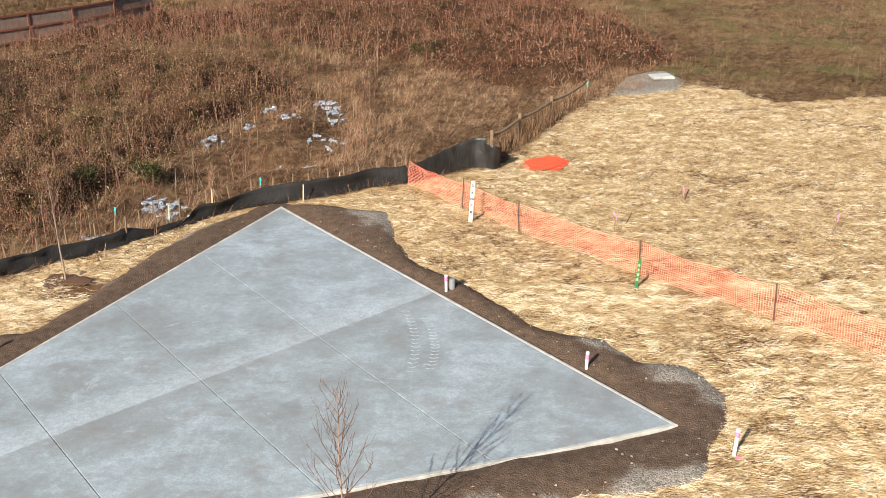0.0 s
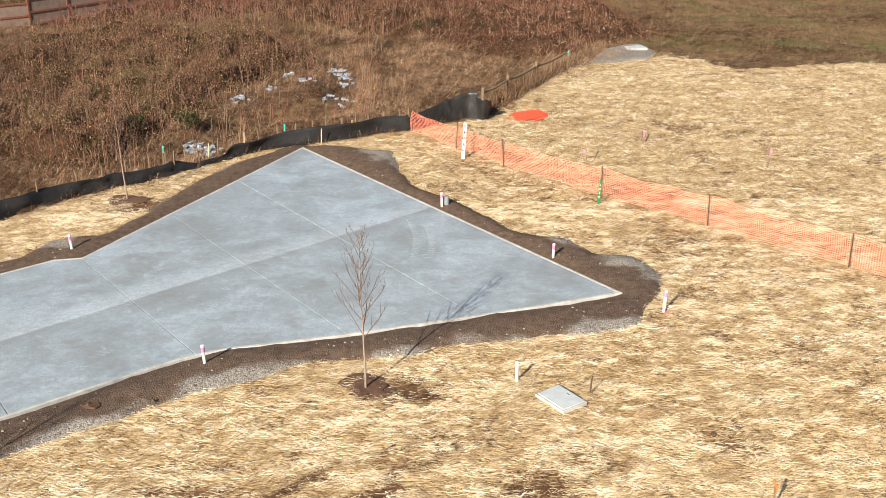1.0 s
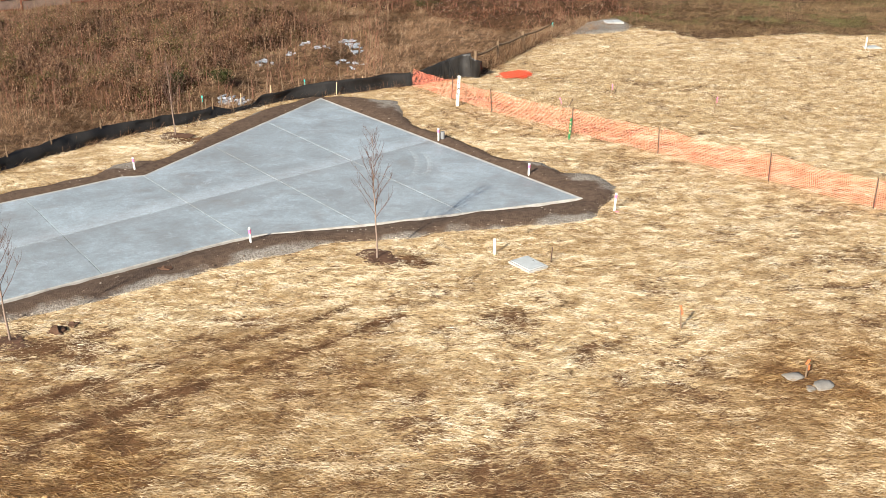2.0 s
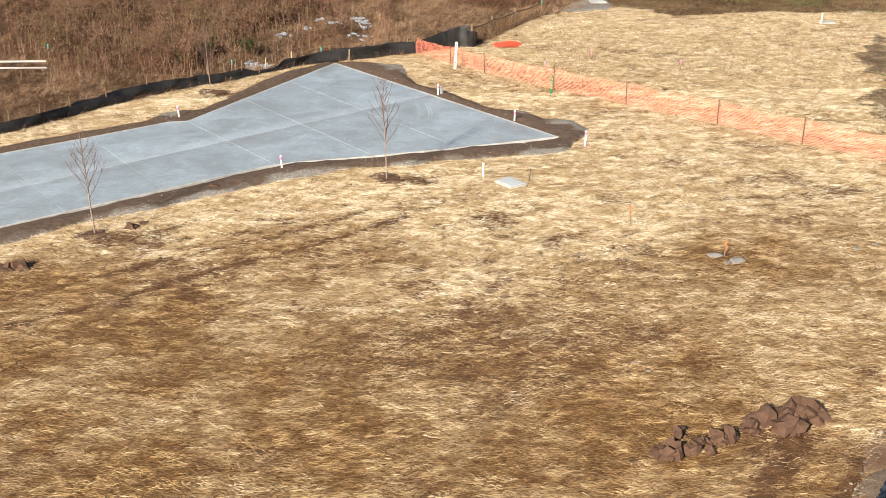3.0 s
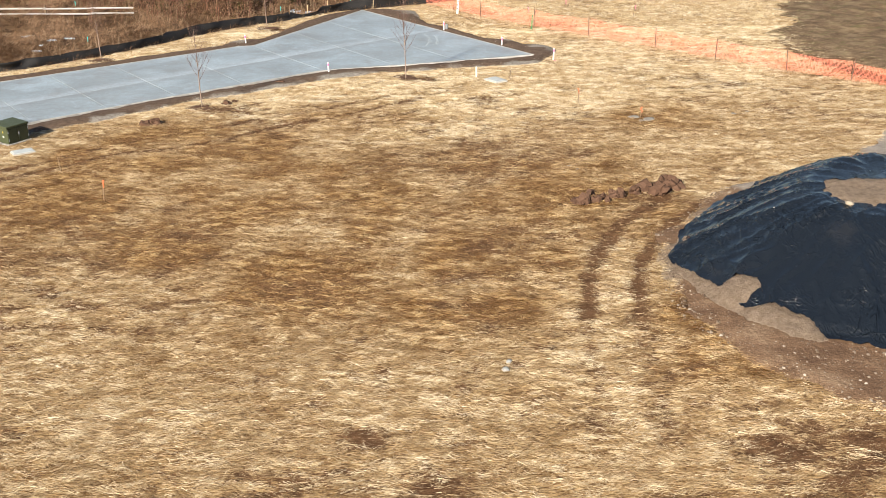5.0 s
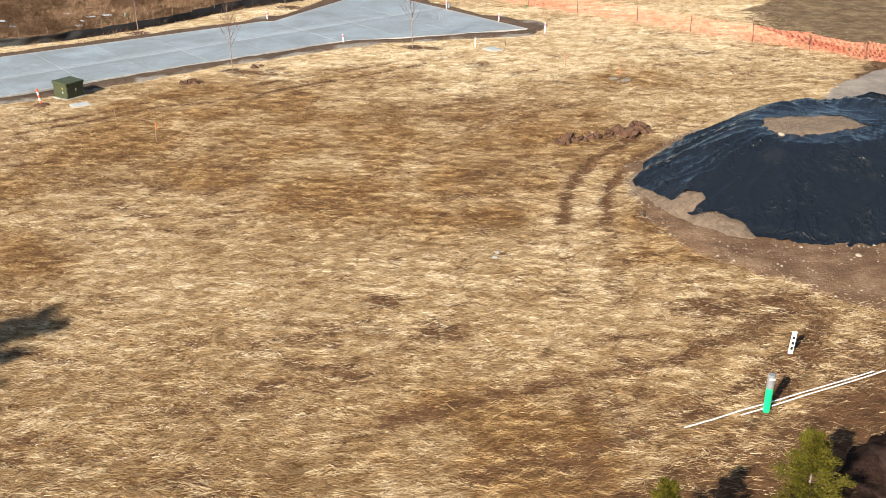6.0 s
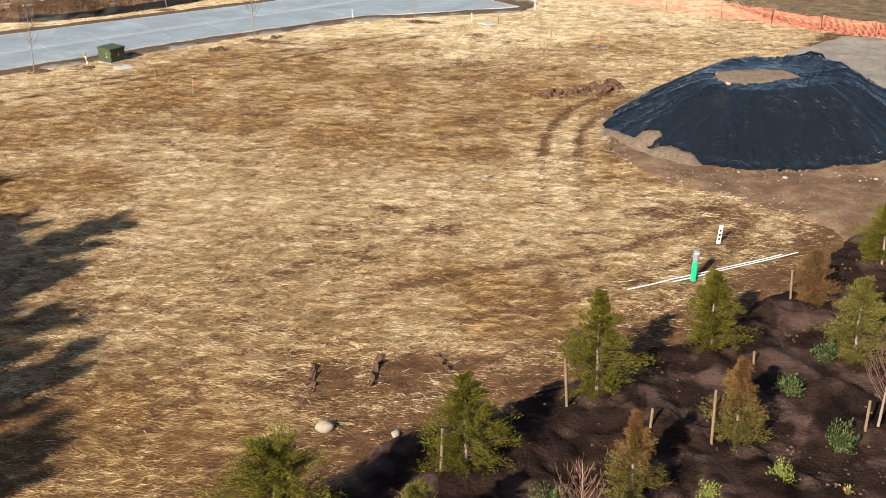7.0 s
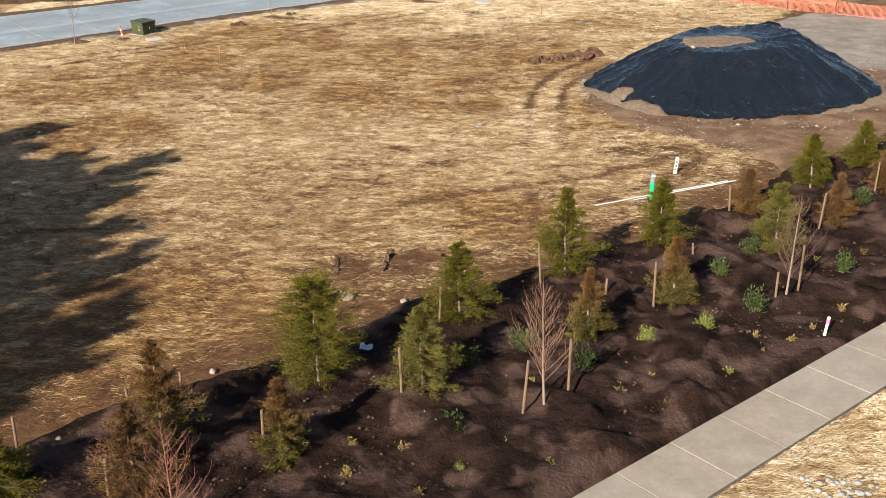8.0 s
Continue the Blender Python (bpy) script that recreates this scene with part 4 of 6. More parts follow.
part_np("folds", v, f, plain("bright_orange_netting", (0.90, 0.13, 0.05), 0.5, 0.3, 0.2, 7), folded)


# ---- markers, stubs and stakes ----
def words(text, size, mat, parent, x, z, y, down=True, step=0.15):
    """Raised letters, one under the other, on the front of a post."""
    for k, ch in enumerate(text):
        cu = bpy.data.curves.new("letter", "FONT")
        cu.body, cu.size, cu.extrude, cu.offset, cu.align_x = ch, size, 0.002, 0.006, "CENTER"
        tmp = new("letter", cu)
        dg = bpy.context.evaluated_depsgraph_get()
        me = bpy.data.meshes.new_from_object(tmp.evaluated_get(dg))
        bpy.data.objects.remove(tmp)
        me.materials.clear()
        me.materials.append(mat)
        ob = child(new("letter", me), parent)
        ob.matrix_basis = pose(x, y, z - k * step, 90, 0, 0)


def marker_post(x, y, h, mat, label, text="", bars=0, lean=(0, 0), turn=0, w=0.10, ink=None):
    h = h * 0.93
    post = thing("marker_post", x, y, gz(x, y) - 0.03, label, "marker post", turn=turn, lean=lean)
    part("board", box_bm(w, 0.03, h, 0, 0, h / 2, 0.006), mat, post)
    if text:
        words(text, 0.17, ink or M_INK, post, 0, h - 0.20, -0.020, step=0.24)
    for k in range(bars):
        part("lettering_bar", box_bm(w * 0.5, 0.004, 0.08, 0, -0.0165, h - 0.18 - 0.15 * k), ink or M_INK, post)
    return post


marker_post(0.93, 29.19, 1.6, M_WHITE, "leaning white marker post with black vertical lettering", "SEWER", lean=(0, 4), turn=-5, w=0.13)
marker_post(5.6, 23.82, 1.05, M_GREEN, "dark green marker post with pale worn lettering", bars=4, lean=(0, 4), w=0.09, ink=M_PALE)
marker_post(9.66, -26.3, 0.72, M_WHITE, "short white marker post with black lettering", bars=3, lean=(-3, 6), w=0.13)


def pipe_stub(x, y, h, label, pink=True, lean=(0, 0), r=0.040):
    h = h * 0.93
    ob = thing("pipe_stub", x, y, gz(x, y) - 0.05, label, "pipe stub", "capped pipe stubs", lean=lean)
    tube = part("pipe", cyl_bm(r, 0, h, 12, bevel=0.006), M_WHITE, ob)
    part("cap", cyl_bm(r * 1.12, h - 0.05, h + 0.012, 12, bevel=0.008), M_WHITE, tube)
    if pink:
        part("tape_band", cyl_bm(r * 1.2, h - 0.18, h - 0.05, 12), M_PINK, tube, "pink tape")
        bm = stone_bm(0.08, x, 0.3, 1)
        bmesh.ops.translate(bm, verts=bm.verts[:], vec=(0.08, -0.12, 0.06))
        part("paint_mark", bm, M_PINK, ob, "pink painted lump at its foot")
    return ob


pipe_stub(0.08, 23.65, 0.72, "white pipe stub with pink tape beside the slab")
pipe_stub(3.54, 19.02, 0.68, "white pipe stub with pink tape beside the slab", lean=(0, 2))
pipe_stub(6.26, 15.20, 0.75, "white pipe stub with pink tape in gravel", lean=(0, 3))
pipe_stub(-11.8, 20.06, 0.68, "white pipe stub with pink tape beside the lane", lean=(0, -3))
pipe_stub(-5.95, 12.28, 0.70, "white pipe stub with pink tape at the slab bend", lean=(0, -2))
pipe_stub(1.91, 11.43, 0.62, "plain white pipe stub standing in straw", False)
pipe_stub(11.2, -39.92, 0.72, "white pipe stub with pink tape in dark soil", lean=(-4, 8))
pipe_stub(24.3, 40.80, 0.75, "plain white pipe stub far out in straw", False, lean=(0, 3))
ob = thing("valve_stub", 0.25, 23.78, gz(0.25, 23.78), "short grey pipe stub beside a white one", "pipe stub")
part("pipe", cyl_bm(0.09, 0, 0.42, 12, bevel=0.01), M_CAP, ob)

pipe = thing("green_standpipe", 8.27, -29.19, gz(8.27, -29.19), "bright green standpipe with a grey metal cap", "standpipe", lean=(0, 2))
part("pipe", cyl_bm(0.085, -0.1, 0.66, 16, bevel=0.008), M_PIPE, pipe)
part("cap", cyl_bm(0.092, 0.64, 1.01, 16, bevel=0.012), M_CAP, pipe, "grey metal cap")
for k in range(3):
    part("lettering_bar", box_bm(0.035, 0.006, 0.05, -0.045 + k * 0.045, -0.094, 0.92), M_WHITE, pipe)
for (x0, y0), (x1, y1) in (((6.15, -30.06), (11.45, -27.38)), ((7.6, -29.50), (12.0, -27.22))):
    t = Tubes(8)
    t.add([(x0 + (x1 - x0) * q, y0 + (y1 - y0) * q, gz(x0 + (x1 - x0) * q, y0 + (y1 - y0) * q) + 0.075) for q in np.linspace(0, 1, 8)], [0.018] * 8)
    ob = t.part("pvc_pipe", M_WHITE, None)
    tagged(ob, "long thin white plastic pipe lying on straw", "plastic pipe", "white pipes on the straw")


def survey_stake(x, y, h, mat, label, top=None, lean=(0, 0)):
    h = h * 0.93
    ob = thing("survey_stake", x, y, gz(x, y) - 0.05, label, "survey stake", "survey stakes", lean=lean)
    part("lath", box_bm(0.04, 0.022, h, 0, 0, h / 2, 0.004), mat, ob)
    if top:
        bm = box_bm(0.055, 0.04, 0.13, 0, 0, h - 0.075, 0.008)
        for vtx in bm.verts:
            vtx.co.x += 0.03 * math.sin(vtx.co.z * 40)
        flag = part("flagging", bm, top, ob, "bright flagging ribbon")
        bm = box_bm(0.03, 0.008, 0.14, 0.03, -0.03, h - 0.22)
        part("ribbon_tail", bm, top, flag)
    return ob


for x, y, h, m, top, lean in ((6.72, 6.11, 0.85, M_TIMBER, M_ORANGE, (2, -4)), (9.25, 3.42, 0.6, M_TIMBER, M_ORANGE, (0, 3)), (-12.1, -7.18, 0.9, M_TIMBER, M_ORANGE, (0, 3)), (-14.8, -3.89, 0.75, M_TIMBER, None, (0, -5)),
                               (5.76, 28.58, 0.65, M_TIMBER, M_PINK, (0, -6)), (8.38, 30.80, 0.7, M_TIMBER, M_PINK, (0, 4)), (12.6, 27.65, 0.9, M_TIMBER, M_PINK, (3, 8)), (3.62, 10.74, 0.6, M_STEEL, None, (4, 4)), (15.0, 28.18, 0.5, M_TIMBER, None, (20, 25)), (8.55, 31.13, 0.5, M_STEEL, None, (-25, 28)), (6.1, 28.85, 0.55, M_STEEL, None, (-30, 35))):
    survey_stake(x, y, h, m, "weathered survey stake with bright flagging in straw" if top else "short bare stake leaning in straw", top, lean)
for x, y, h in ((-11.2, 29.66, 0.95), (-6.65, 32.41, 0.6), (6.8, 44.69, 1.0), (-22.0, 32.21, 0.95), (-25.6, 30.73, 0.9), (-20.9, 18.65, 0.8)):
    survey_stake(x, y, h + 0.1, M_TIMBER, "wooden stake with teal flagging among dry grass", M_TEAL, (0, 3))
for x, y, h in ((-4.95, 31.27, 0.78), (-3.8, 32.88, 0.7), (-9.3, 29.52, 0.75), (-8.1, 30.87, 0.8)):
    survey_stake(x, y, h, M_PALE, "pale wooden lath stake at the silt fence", None, (3, 4))


def lid(x, y, w, l, turn, label, mat=None, h=0.07):
    ob = thing("utility_box_lid", x, y, gz(x, y) - 0.02, label, "utility lid", turn=turn)
    part("frame", box_bm(w + 0.10, l + 0.10, h, 0, 0, h / 2, 0.012), M_EDGE, ob, "pale concrete frame")
    part("cover", box_bm(w, l, 0.03, 0, 0, h + 0.010, 0.008), mat or M_LID, ob)
    part("pull_slot", box_bm(0.10, 0.025, 0.006, 0, l * 0.33, h + 0.026), M_INK, ob)


lid(2.90, 10.45, 0.92, 0.66, -55, "pale grey utility box lid set in straw", h=0.09)
lid(11.1, 48.7, 1.05, 0.75, 12, "pale blue-grey utility lid on gravel", h=0.2)
lid(24.8, 41.1, 0.7, 0.6, 10, "grey utility lid set in straw")
lid(-17.35, -1.2, 0.8, 0.55, 35, "flat grey utility lid beside the green cabinet")

# transformer cabinet
cab = thing("transformer_cabinet", -18.4, 0.40, gz(-18.4, 0.4), "dark green steel utility cabinet beside the lane", "utility cabinet", turn=58)
part("plinth", box_bm(1.20, 1.10, 0.06, 0, 0, 0.03, 0.015), M_EDGE, cab, "concrete base pad")
part("body", box_bm(1.06, 0.98, 0.68, 0, 0, 0.40, 0.02), M_BOX, cab)
bm = box_bm(1.14, 1.05, 0.09, 0, 0, 0.78, 0.02)
for vtx in bm.verts:
    if vtx.co.z > 0.79:
        vtx.co.z += 0.05 * (0.53 + vtx.co.y) / 1.05
part("lid", bm, M_BOX, cab)
for s in (-1, 1):
    door = part("door", box_bm(0.49, 0.015, 0.58, s * 0.255, -0.497, 0.41, 0.006), M_BOX, cab)
    part("hinge", box_bm(0.03, 0.02, 0.10, s * 0.49, -0.51, 0.58, 0.004), M_CAP, door)
    part("hinge", box_bm(0.03, 0.02, 0.10, s * 0.49, -0.51, 0.24, 0.004), M_CAP, door)
part("latch", box_bm(0.05, 0.03, 0.12, 0.03, -0.515, 0.44, 0.005), M_CAP, door, "grey latch")
part("notice", box_bm(0.012, 0.07, 0.08, -0.536, -0.2, 0.56), plain("yellow_sticker", (0.35, 0.28, 0.05), 0.6), cab, "yellow warning sticker")
part("notice", box_bm(0.012, 0.09, 0.08, -0.536, -0.2, 0.36), M_LID, cab, "white sticker")
cone = thing("striped_delineator", -19.25, -1.2, gz(-19.2, -1.2), "orange and white striped delineator leaning in a soil heap", "delineator", lean=(3, -6))
for k in range(5):
    part("stripe", cyl_bm(0.05, 0.10 + 0.15 * k, 0.25 + 0.15 * k, 10), (M_ORANGE, M_WHITE)[k % 2], cone)
bm = stone_bm(0.38, 5.5, 0.35)
part("soil_heap", bm, M_CLOD, cone, "brown soil heaped at its foot")

# ---- stones and clods ----
for k, (x, y, r, m) in enumerate(((-1.98, -37.51, 0.20, M_STONE), (9.15, -9.73, 0.22, M_STONE), (-7.88, -45.09, 0.10, M_STONE), (-7.06, -44.42, 0.08, M_STONE), (-6.85, -44.35, 0.06, M_STONE), (-7.26, -45.36, 0.09, M_STONE), (-5.0, -41.87, 0.10, M_STONE),
                                   (2.1, -19.93, 0.085, M_RIVER), (2.2, -19.46, 0.075, M_RIVER), (-0.3, -37.71, 0.12, M_STONE), (13.6, -20.00, 0.11, M_STONE), (17.0, -20.13, 0.10, M_STONE), (14.8, -22.01, 0.08, M_STONE), (20.5, -17.71, 0.11, M_STONE))):
    ob = part("stone", stone_bm(r, k + 1, 0.75, 2), m, None, smooth=True)
    ob.matrix_basis = pose(x, y, gz(x, y) + r * 0.45, 0, 0, k * 50)
    tagged(ob, "pale rounded stone lying on the ground", "stone", "loose stones")
rc = random.Random(3)
for k in range(34):
    q = rc.random()
    x, y = 5.1 + 4.0 * q + rc.gauss(0, 0.20), -7.6 + 1.6 * q + rc.gauss(0, 0.22) - (0.3 if 0.2 < q < 0.5 else 0)
    r = rc.uniform(0.07, 0.27) * (1.15 if q > 0.6 else 0.9)
    ob = part("soil_clod", stone_bm(r, k * 1.7 + 40, 0.9, 2, 0.9), M_CLOD, None)
    ob.matrix_basis = pose(x, y, gz(x, y) + r * 0.3, rc.uniform(-40, 40), rc.uniform(-40, 40), rc.uniform(0, 360))
    tagged(ob, "rough brown clod of turned soil", "soil clod", "row of soil clods")
for k, (x, y, l, turn) in enumerate(((-1.02, -34.85, 1.5, 84), (-2.55, -35.1, 1.4, 97), (0.72, -34.35, 0.9, 118))):
    bm = box_bm(l, 0.13, 0.12)
    bmesh.ops.subdivide_edges(bm, edges=bm.edges[:], cuts=9, use_grid_fill=True)
    for v in bm.verts:
        v.co += 0.13 * Vector((noise.noise(v.co * 7 + Vector((k * 9, 0, 0))), noise.noise(v.co * 7 + Vector((0, k * 9, 3))), noise.noise(v.co * 6 + Vector((7, 0, k * 9)))))
    ob = part("soil_ridge", bm, M_CLOD, None)
    ob.matrix_basis = pose(x, y, gz(x, y) + 0.015, 0, 0, turn)
    tagged(ob, "low crumbly soil ridge along a scraped patch", "soil ridge", "soil ridges by the scrapes")
for x, y, r in ((-12.9, 2.95, 0.32), (-13.3, 2.82, 0.22), (-8.3, 10.27, 0.22), (-10.2, 6.17, 0.20), (-9.9, 6.58, 0.15), (-17.4, 14.76, 0.18)):
    ob = part("soil_clod", stone_bm(r, x * 3, 0.7, 2, 0.9), M_CLOD, None)
    ob.matrix_basis = pose(x, y, gz(x, y) + r * 0.2, 0, 0, x * 70)
    tagged(ob, "dark soil clod lying in straw by the lane", "soil clod", "scattered soil clods")
for k in range(46):
    x, y = 9.4 + rc.gauss(0, 0.42), -46.9 + rc.gauss(0, 0.38)
    r = rc.uniform(0.04, 0.10)
    ob = part("river_rock", stone_bm(r, k * 2.3, 0.6, 1), M_RIVER if k % 3 else M_STONE, None, smooth=True)
    ob.matrix_basis = pose(x, y, gz(x, y) + r * 0.4 + 0.02, 0, 0, k * 47)
    tagged(ob, "smooth grey river rock in straw by the sidewalk", "river rock", "river rocks by the sidewalk")

# ---- covered stockpile ----
PILE = (14.9, -11.94)


def pile_uv(x, y):
    """Place on the heap, along and across, 1 at its foot."""
    c, d_ = math.cos(radians(11)), math.sin(radians(11))
    b = (y - PILE[1]) * c - (x - PILE[0]) * d_
    return ((x - PILE[0]) * c + (y - PILE[1]) * d_) / 7.15, b / np.where(b > 0, 6.0, 7.0)


def pile_r(x, y):
    """1 at the foot of the heap, which is squarer than an ellipse."""
    a, b = pile_uv(x, y)
    k = 2.3 - 0.6 * smooth(b, -0.05, 0.25) * smooth(-a, 0.0, 0.5)
    return (np.abs(a) ** k + np.abs(b) ** k) ** (1 / k)


def pile_z(x, y):
    """Flat-topped heap with an uneven crest."""
    a, b = pile_uv(x, y)
    r = pile_r(x, y) * (1 + 0.05 * np.sin(3 * np.arctan2(b, a) + 0.6) + 0.05 * wavy(x, y, 3.0, 80))
    top = 1.80 + 0.24 * smooth(a, -0.5, 0.0) + 0.42 * smooth(a, 0.15, 0.5) * smooth(b, -0.5, 0.1)
    return top * np.where(r < 1, 0.4 * smooth(1 - np.minimum(r, 1), -0.10, 0.60) + 0.6 * np.clip((1 - r) / 0.58, 0, 1), 0) + 0.10 * smooth(r, 1.10, 0.95) - 0.25 * smooth(r, 1.05, 1.2)


def hole_form(x, y):
    """Tears in the sheet: under 1 inside them."""
    rag = 0.40 * wavy(x, y, 0.7, 88) + 0.22 * wavy(x, y, 0.26, 92)
    h = np.hypot((x - 14.1) / 1.6, (y + 12.5) / 1.15) + rag
    h = np.minimum(h, np.hypot((x - 8.9) / 0.55, (y + 16.1) / 0.5) + rag)
    h = np.minimum(h, np.hypot((x - 9.8 - y - 17.7) / 1.6, (x - 9.8 + y + 17.7) / 0.55) + rag)
    return np.minimum(h, np.hypot((x - 19.0) / 1.35, (y + 9.2) / 0.95) + rag)


pile = thing("stockpile", 0, 0, 0, "sandy gravel stockpile under wrinkled black plastic sheeting", "stockpile")
x, y, f = grid(np.arange(6.2, 23.8, 0.14), np.arange(-21.2, -3.4, 0.14))
z = pile_z(x, y) + 0.05 * wavy(x, y, 0.8, 81) + 0.025 * wavy(x, y, 0.3, 82) + 0.17 * smooth(hole_form(x, y), 1.12, 0.85)
part_np("mound", np.stack([x, y, z + ground_z(x, y)], 1), f, M_SAND, pile, "brown sandy gravel heap", True)
x, y, f = grid(np.arange(7.0, 23.2, 0.085), np.arange(-20.3, -4.2, 0.085))
h = pile_z(x, y)
pa, pb = pile_uv(x, y)
ang, rad = np.arctan2(pb, pa), pile_r(x, y)
fold = (0.13 * (1 - np.abs(np.sin(ang * 7 + 1.5 * wavy(x, y, 2.5, 83)))) ** 5 + 0.07 * (1 - np.abs(np.sin(ang * 17 + 2.5 * wavy(x, y, 1.8, 93)))) ** 4) * smooth(rad, 0.2, 0.7)
crease = 0.05 * wavy(x, y, 2.4, 85) + 0.07 * (1 - np.abs(wavy(ang * 4.2, rad * 0.9, 0.5, 84))) ** 6 * smooth(wavy(x, y, 2.6, 86), -0.4, 0.3) + 0.04 * (1 - np.abs(wavy(x + 0.4 * y, 0.35 * (y - 0.4 * x), 0.5, 95))) ** 8 * smooth(wavy(x, y, 2.2, 96), -0.2, 0.4)
z = h + ground_z(x, y) + 0.10 + fold + crease
edge = 0.985 + 0.05 * smooth(-pa, 0.4, 0.8) * smooth(-np.abs(pb + 0.05), -0.35, -0.05) + 0.05 * smooth(-pb, 0.1, 0.5) * smooth(-pa, 0.0, 0.4) + 0.035 * wavy(x, y, 1.6, 87) - rad
hole = hole_form(x, y)
field = np.minimum(edge * 5.0, hole - 1)
keep = field > 0
z = np.where(edge < 0.05, z - 0.06, z)
cells = (len(np.arange(-20.3, -4.2, 0.085)), -1)
fy, fx = np.gradient(field.reshape(cells), 0.085)
slope = np.maximum(np.hypot(fx, fy), 0.3).ravel()
grid_keep = keep.reshape(cells)
rim = np.zeros_like(grid_keep)
for dj in (-1, 0, 1):
    for di in (-1, 0, 1):
        rim |= ~np.roll(np.roll(grid_keep, dj, 0), di, 1)
pull = np.where(rim.ravel() & keep, np.clip(field / slope, 0, 0.07), 0) / slope
x, y = x - pull * fx.ravel(), y - pull * fy.ravel()
f = f[keep[f].all(1)]
use, inv = np.unique(f, return_inverse=True)
part_np("plastic_sheet", np.stack([x, y, z], 1)[use], inv.reshape(f.shape), M_SHEET, pile, "glossy black plastic sheet with tears", True)

def bunch(pts, radii, seed, label):
    """A gathered twist of sheet, flattened and creased."""
    t = Tubes(14)
    way = [Vector(pts[i]).lerp(Vector(pts[i + 1]), q / 6) for i in range(len(pts) - 1) for q in range(6)] + [Vector(pts[-1])]
    rr = [radii[i] + (radii[i + 1] - radii[i]) * q / 6 for i in range(len(pts) - 1) for q in range(6)] + [radii[-1]]
    t.add(way, rr)
    for k, v in enumerate(t.v):
        c, a = way[k // 14], k % 14
        out_ = v - c
        crinkle = 1 + 0.38 * noise.noise(Vector((a * 1.3, k // 14 * 0.35, seed))) + 0.2 * math.cos(a * math.pi)
        t.v[k] = c + Vector((out_.x, out_.y, out_.z * 0.8)) * crinkle
    t.part("bundled_sheet", M_SHEET, pile, label)


def pile_top(x, y):
    return float(pile_z(np.array([x]), np.array([y]))[0]) + gz(x, y)


bunch([(16.3, -9.5, pile_top(16.3, -9.5) + 0.08), (16.9, -9.0, 2.02), (17.6, -8.8, 2.18), (18.1, -8.7, 2.12), (18.4, -8.7, 1.95)], [0.10, 0.24, 0.27, 0.20, 0.05], 3.0, "bunched end of the black sheet")
bunch([(20.0, -8.8, pile_top(20.0, -8.8) + 0.08), (20.5, -9.3, pile_top(20.5, -9.3) + 0.14), (21.0, -9.9, pile_top(21.0, -9.9) + 0.10), (21.6, -10.6, pile_top(21.6, -10.6) + 0.10)], [0.10, 0.22, 0.16, 0.06], 8.0, "twisted edge of the black sheet")
for x, y in ((12.7, -13.6), (18.3, -9.6)):
    ob = part("weight_stone", stone_bm(0.12, x, 0.8, 2), M_STONE, pile, "stone holding the sheet down", True)
    ob.matrix_basis = pose(x, y, float(pile_z(np.array([x]), np.array([y]))[0]) + gz(x, y) + 0.16)


# ---- scraps, flat rocks and tread marks ----
for k, (x, y, w) in enumerate(((-1.15, -40.73, 0.34), (-8.0, -46.57, 0.30), (-13.1, -30.60, 0.10), (-12.95, -33.55, 0.12), (-17.1, -21.07, 0.18), (-13.6, -32.48, 0.07), (-24.0, 19.46, 0.25))):
    g = [[(i / 4 - 0.5) * w, (j / 4 - 0.5) * w * 0.7, 0.05 + w * 0.35 * noise.noise(Vector((i * 0.9, j * 0.9, k * 3.0)))] for j in range(5) for i in range(5)]
    ob = part_np("plastic_scrap", g, [(j * 5 + i, j * 5 + i + 1, j * 5 + i + 6, j * 5 + i + 5) for j in range(4) for i in range(4)], plain("pale_blue_plastic", (0.55, 0.66, 0.72), 0.4, 0.4, 0.2), None, smooth=True)
    ob.matrix_basis = pose(x, y, gz(x, y) + 0.10, 8, 5, k * 63)
    tagged(ob, "crumpled pale plastic scrap on the ground", "litter", "scraps of litter")
for k, (x, y, r) in enumerate(((8.95, 3.42, 0.30), (9.55, 2.95, 0.34), (9.2, 2.82, 0.18), (13.6, 3.89, 0.16), (14.3, 4.29, 0.12), (5.3, -3.49, 0.10), (5.6, -3.89, 0.09), (5.1, -4.16, 0.07))):
    ob = part("flat_rock", stone_bm(r * 0.75, k + 71, 0.28, 2), M_FLATROCK, None, smooth=True)
    ob.matrix_basis = pose(x, y, gz(x, y) + r * 0.12, 0, 0, k * 40)
    tagged(ob, "flat grey rock showing through straw", "rock", "flat rocks in the straw")
tread = thing("tyre_marks", 0, 0, 0, "pale chevron tyre marks curving over the slab", "tyre marks", kind="structure")
M_TREAD = plain("pale_dried_mud", (0.37, 0.415, 0.45), 0.8, 0.2, 0.3, 8)
for a, b, c in (((-1.05, 22.28), (-0.55, 20.67), (-0.85, 18.92)), ((-0.5, 21.87), (-0.05, 20.53), (-0.35, 19.06))):
    for k in range(17):
        q = k / 16
        x = (1 - q) ** 2 * a[0] + 2 * q * (1 - q) * b[0] + q * q * c[0]
        y = (1 - q) ** 2 * a[1] + 2 * q * (1 - q) * b[1] + q * q * c[1]
        for side in (-1, 1):
            ob = part("tread_bar", box_bm(0.12, 0.03, 0.003, 0, 0, 0), M_TREAD, tread)
            ob.matrix_basis = pose(x + side * 0.06, y, 0.0665, 0, 0, side * 28)
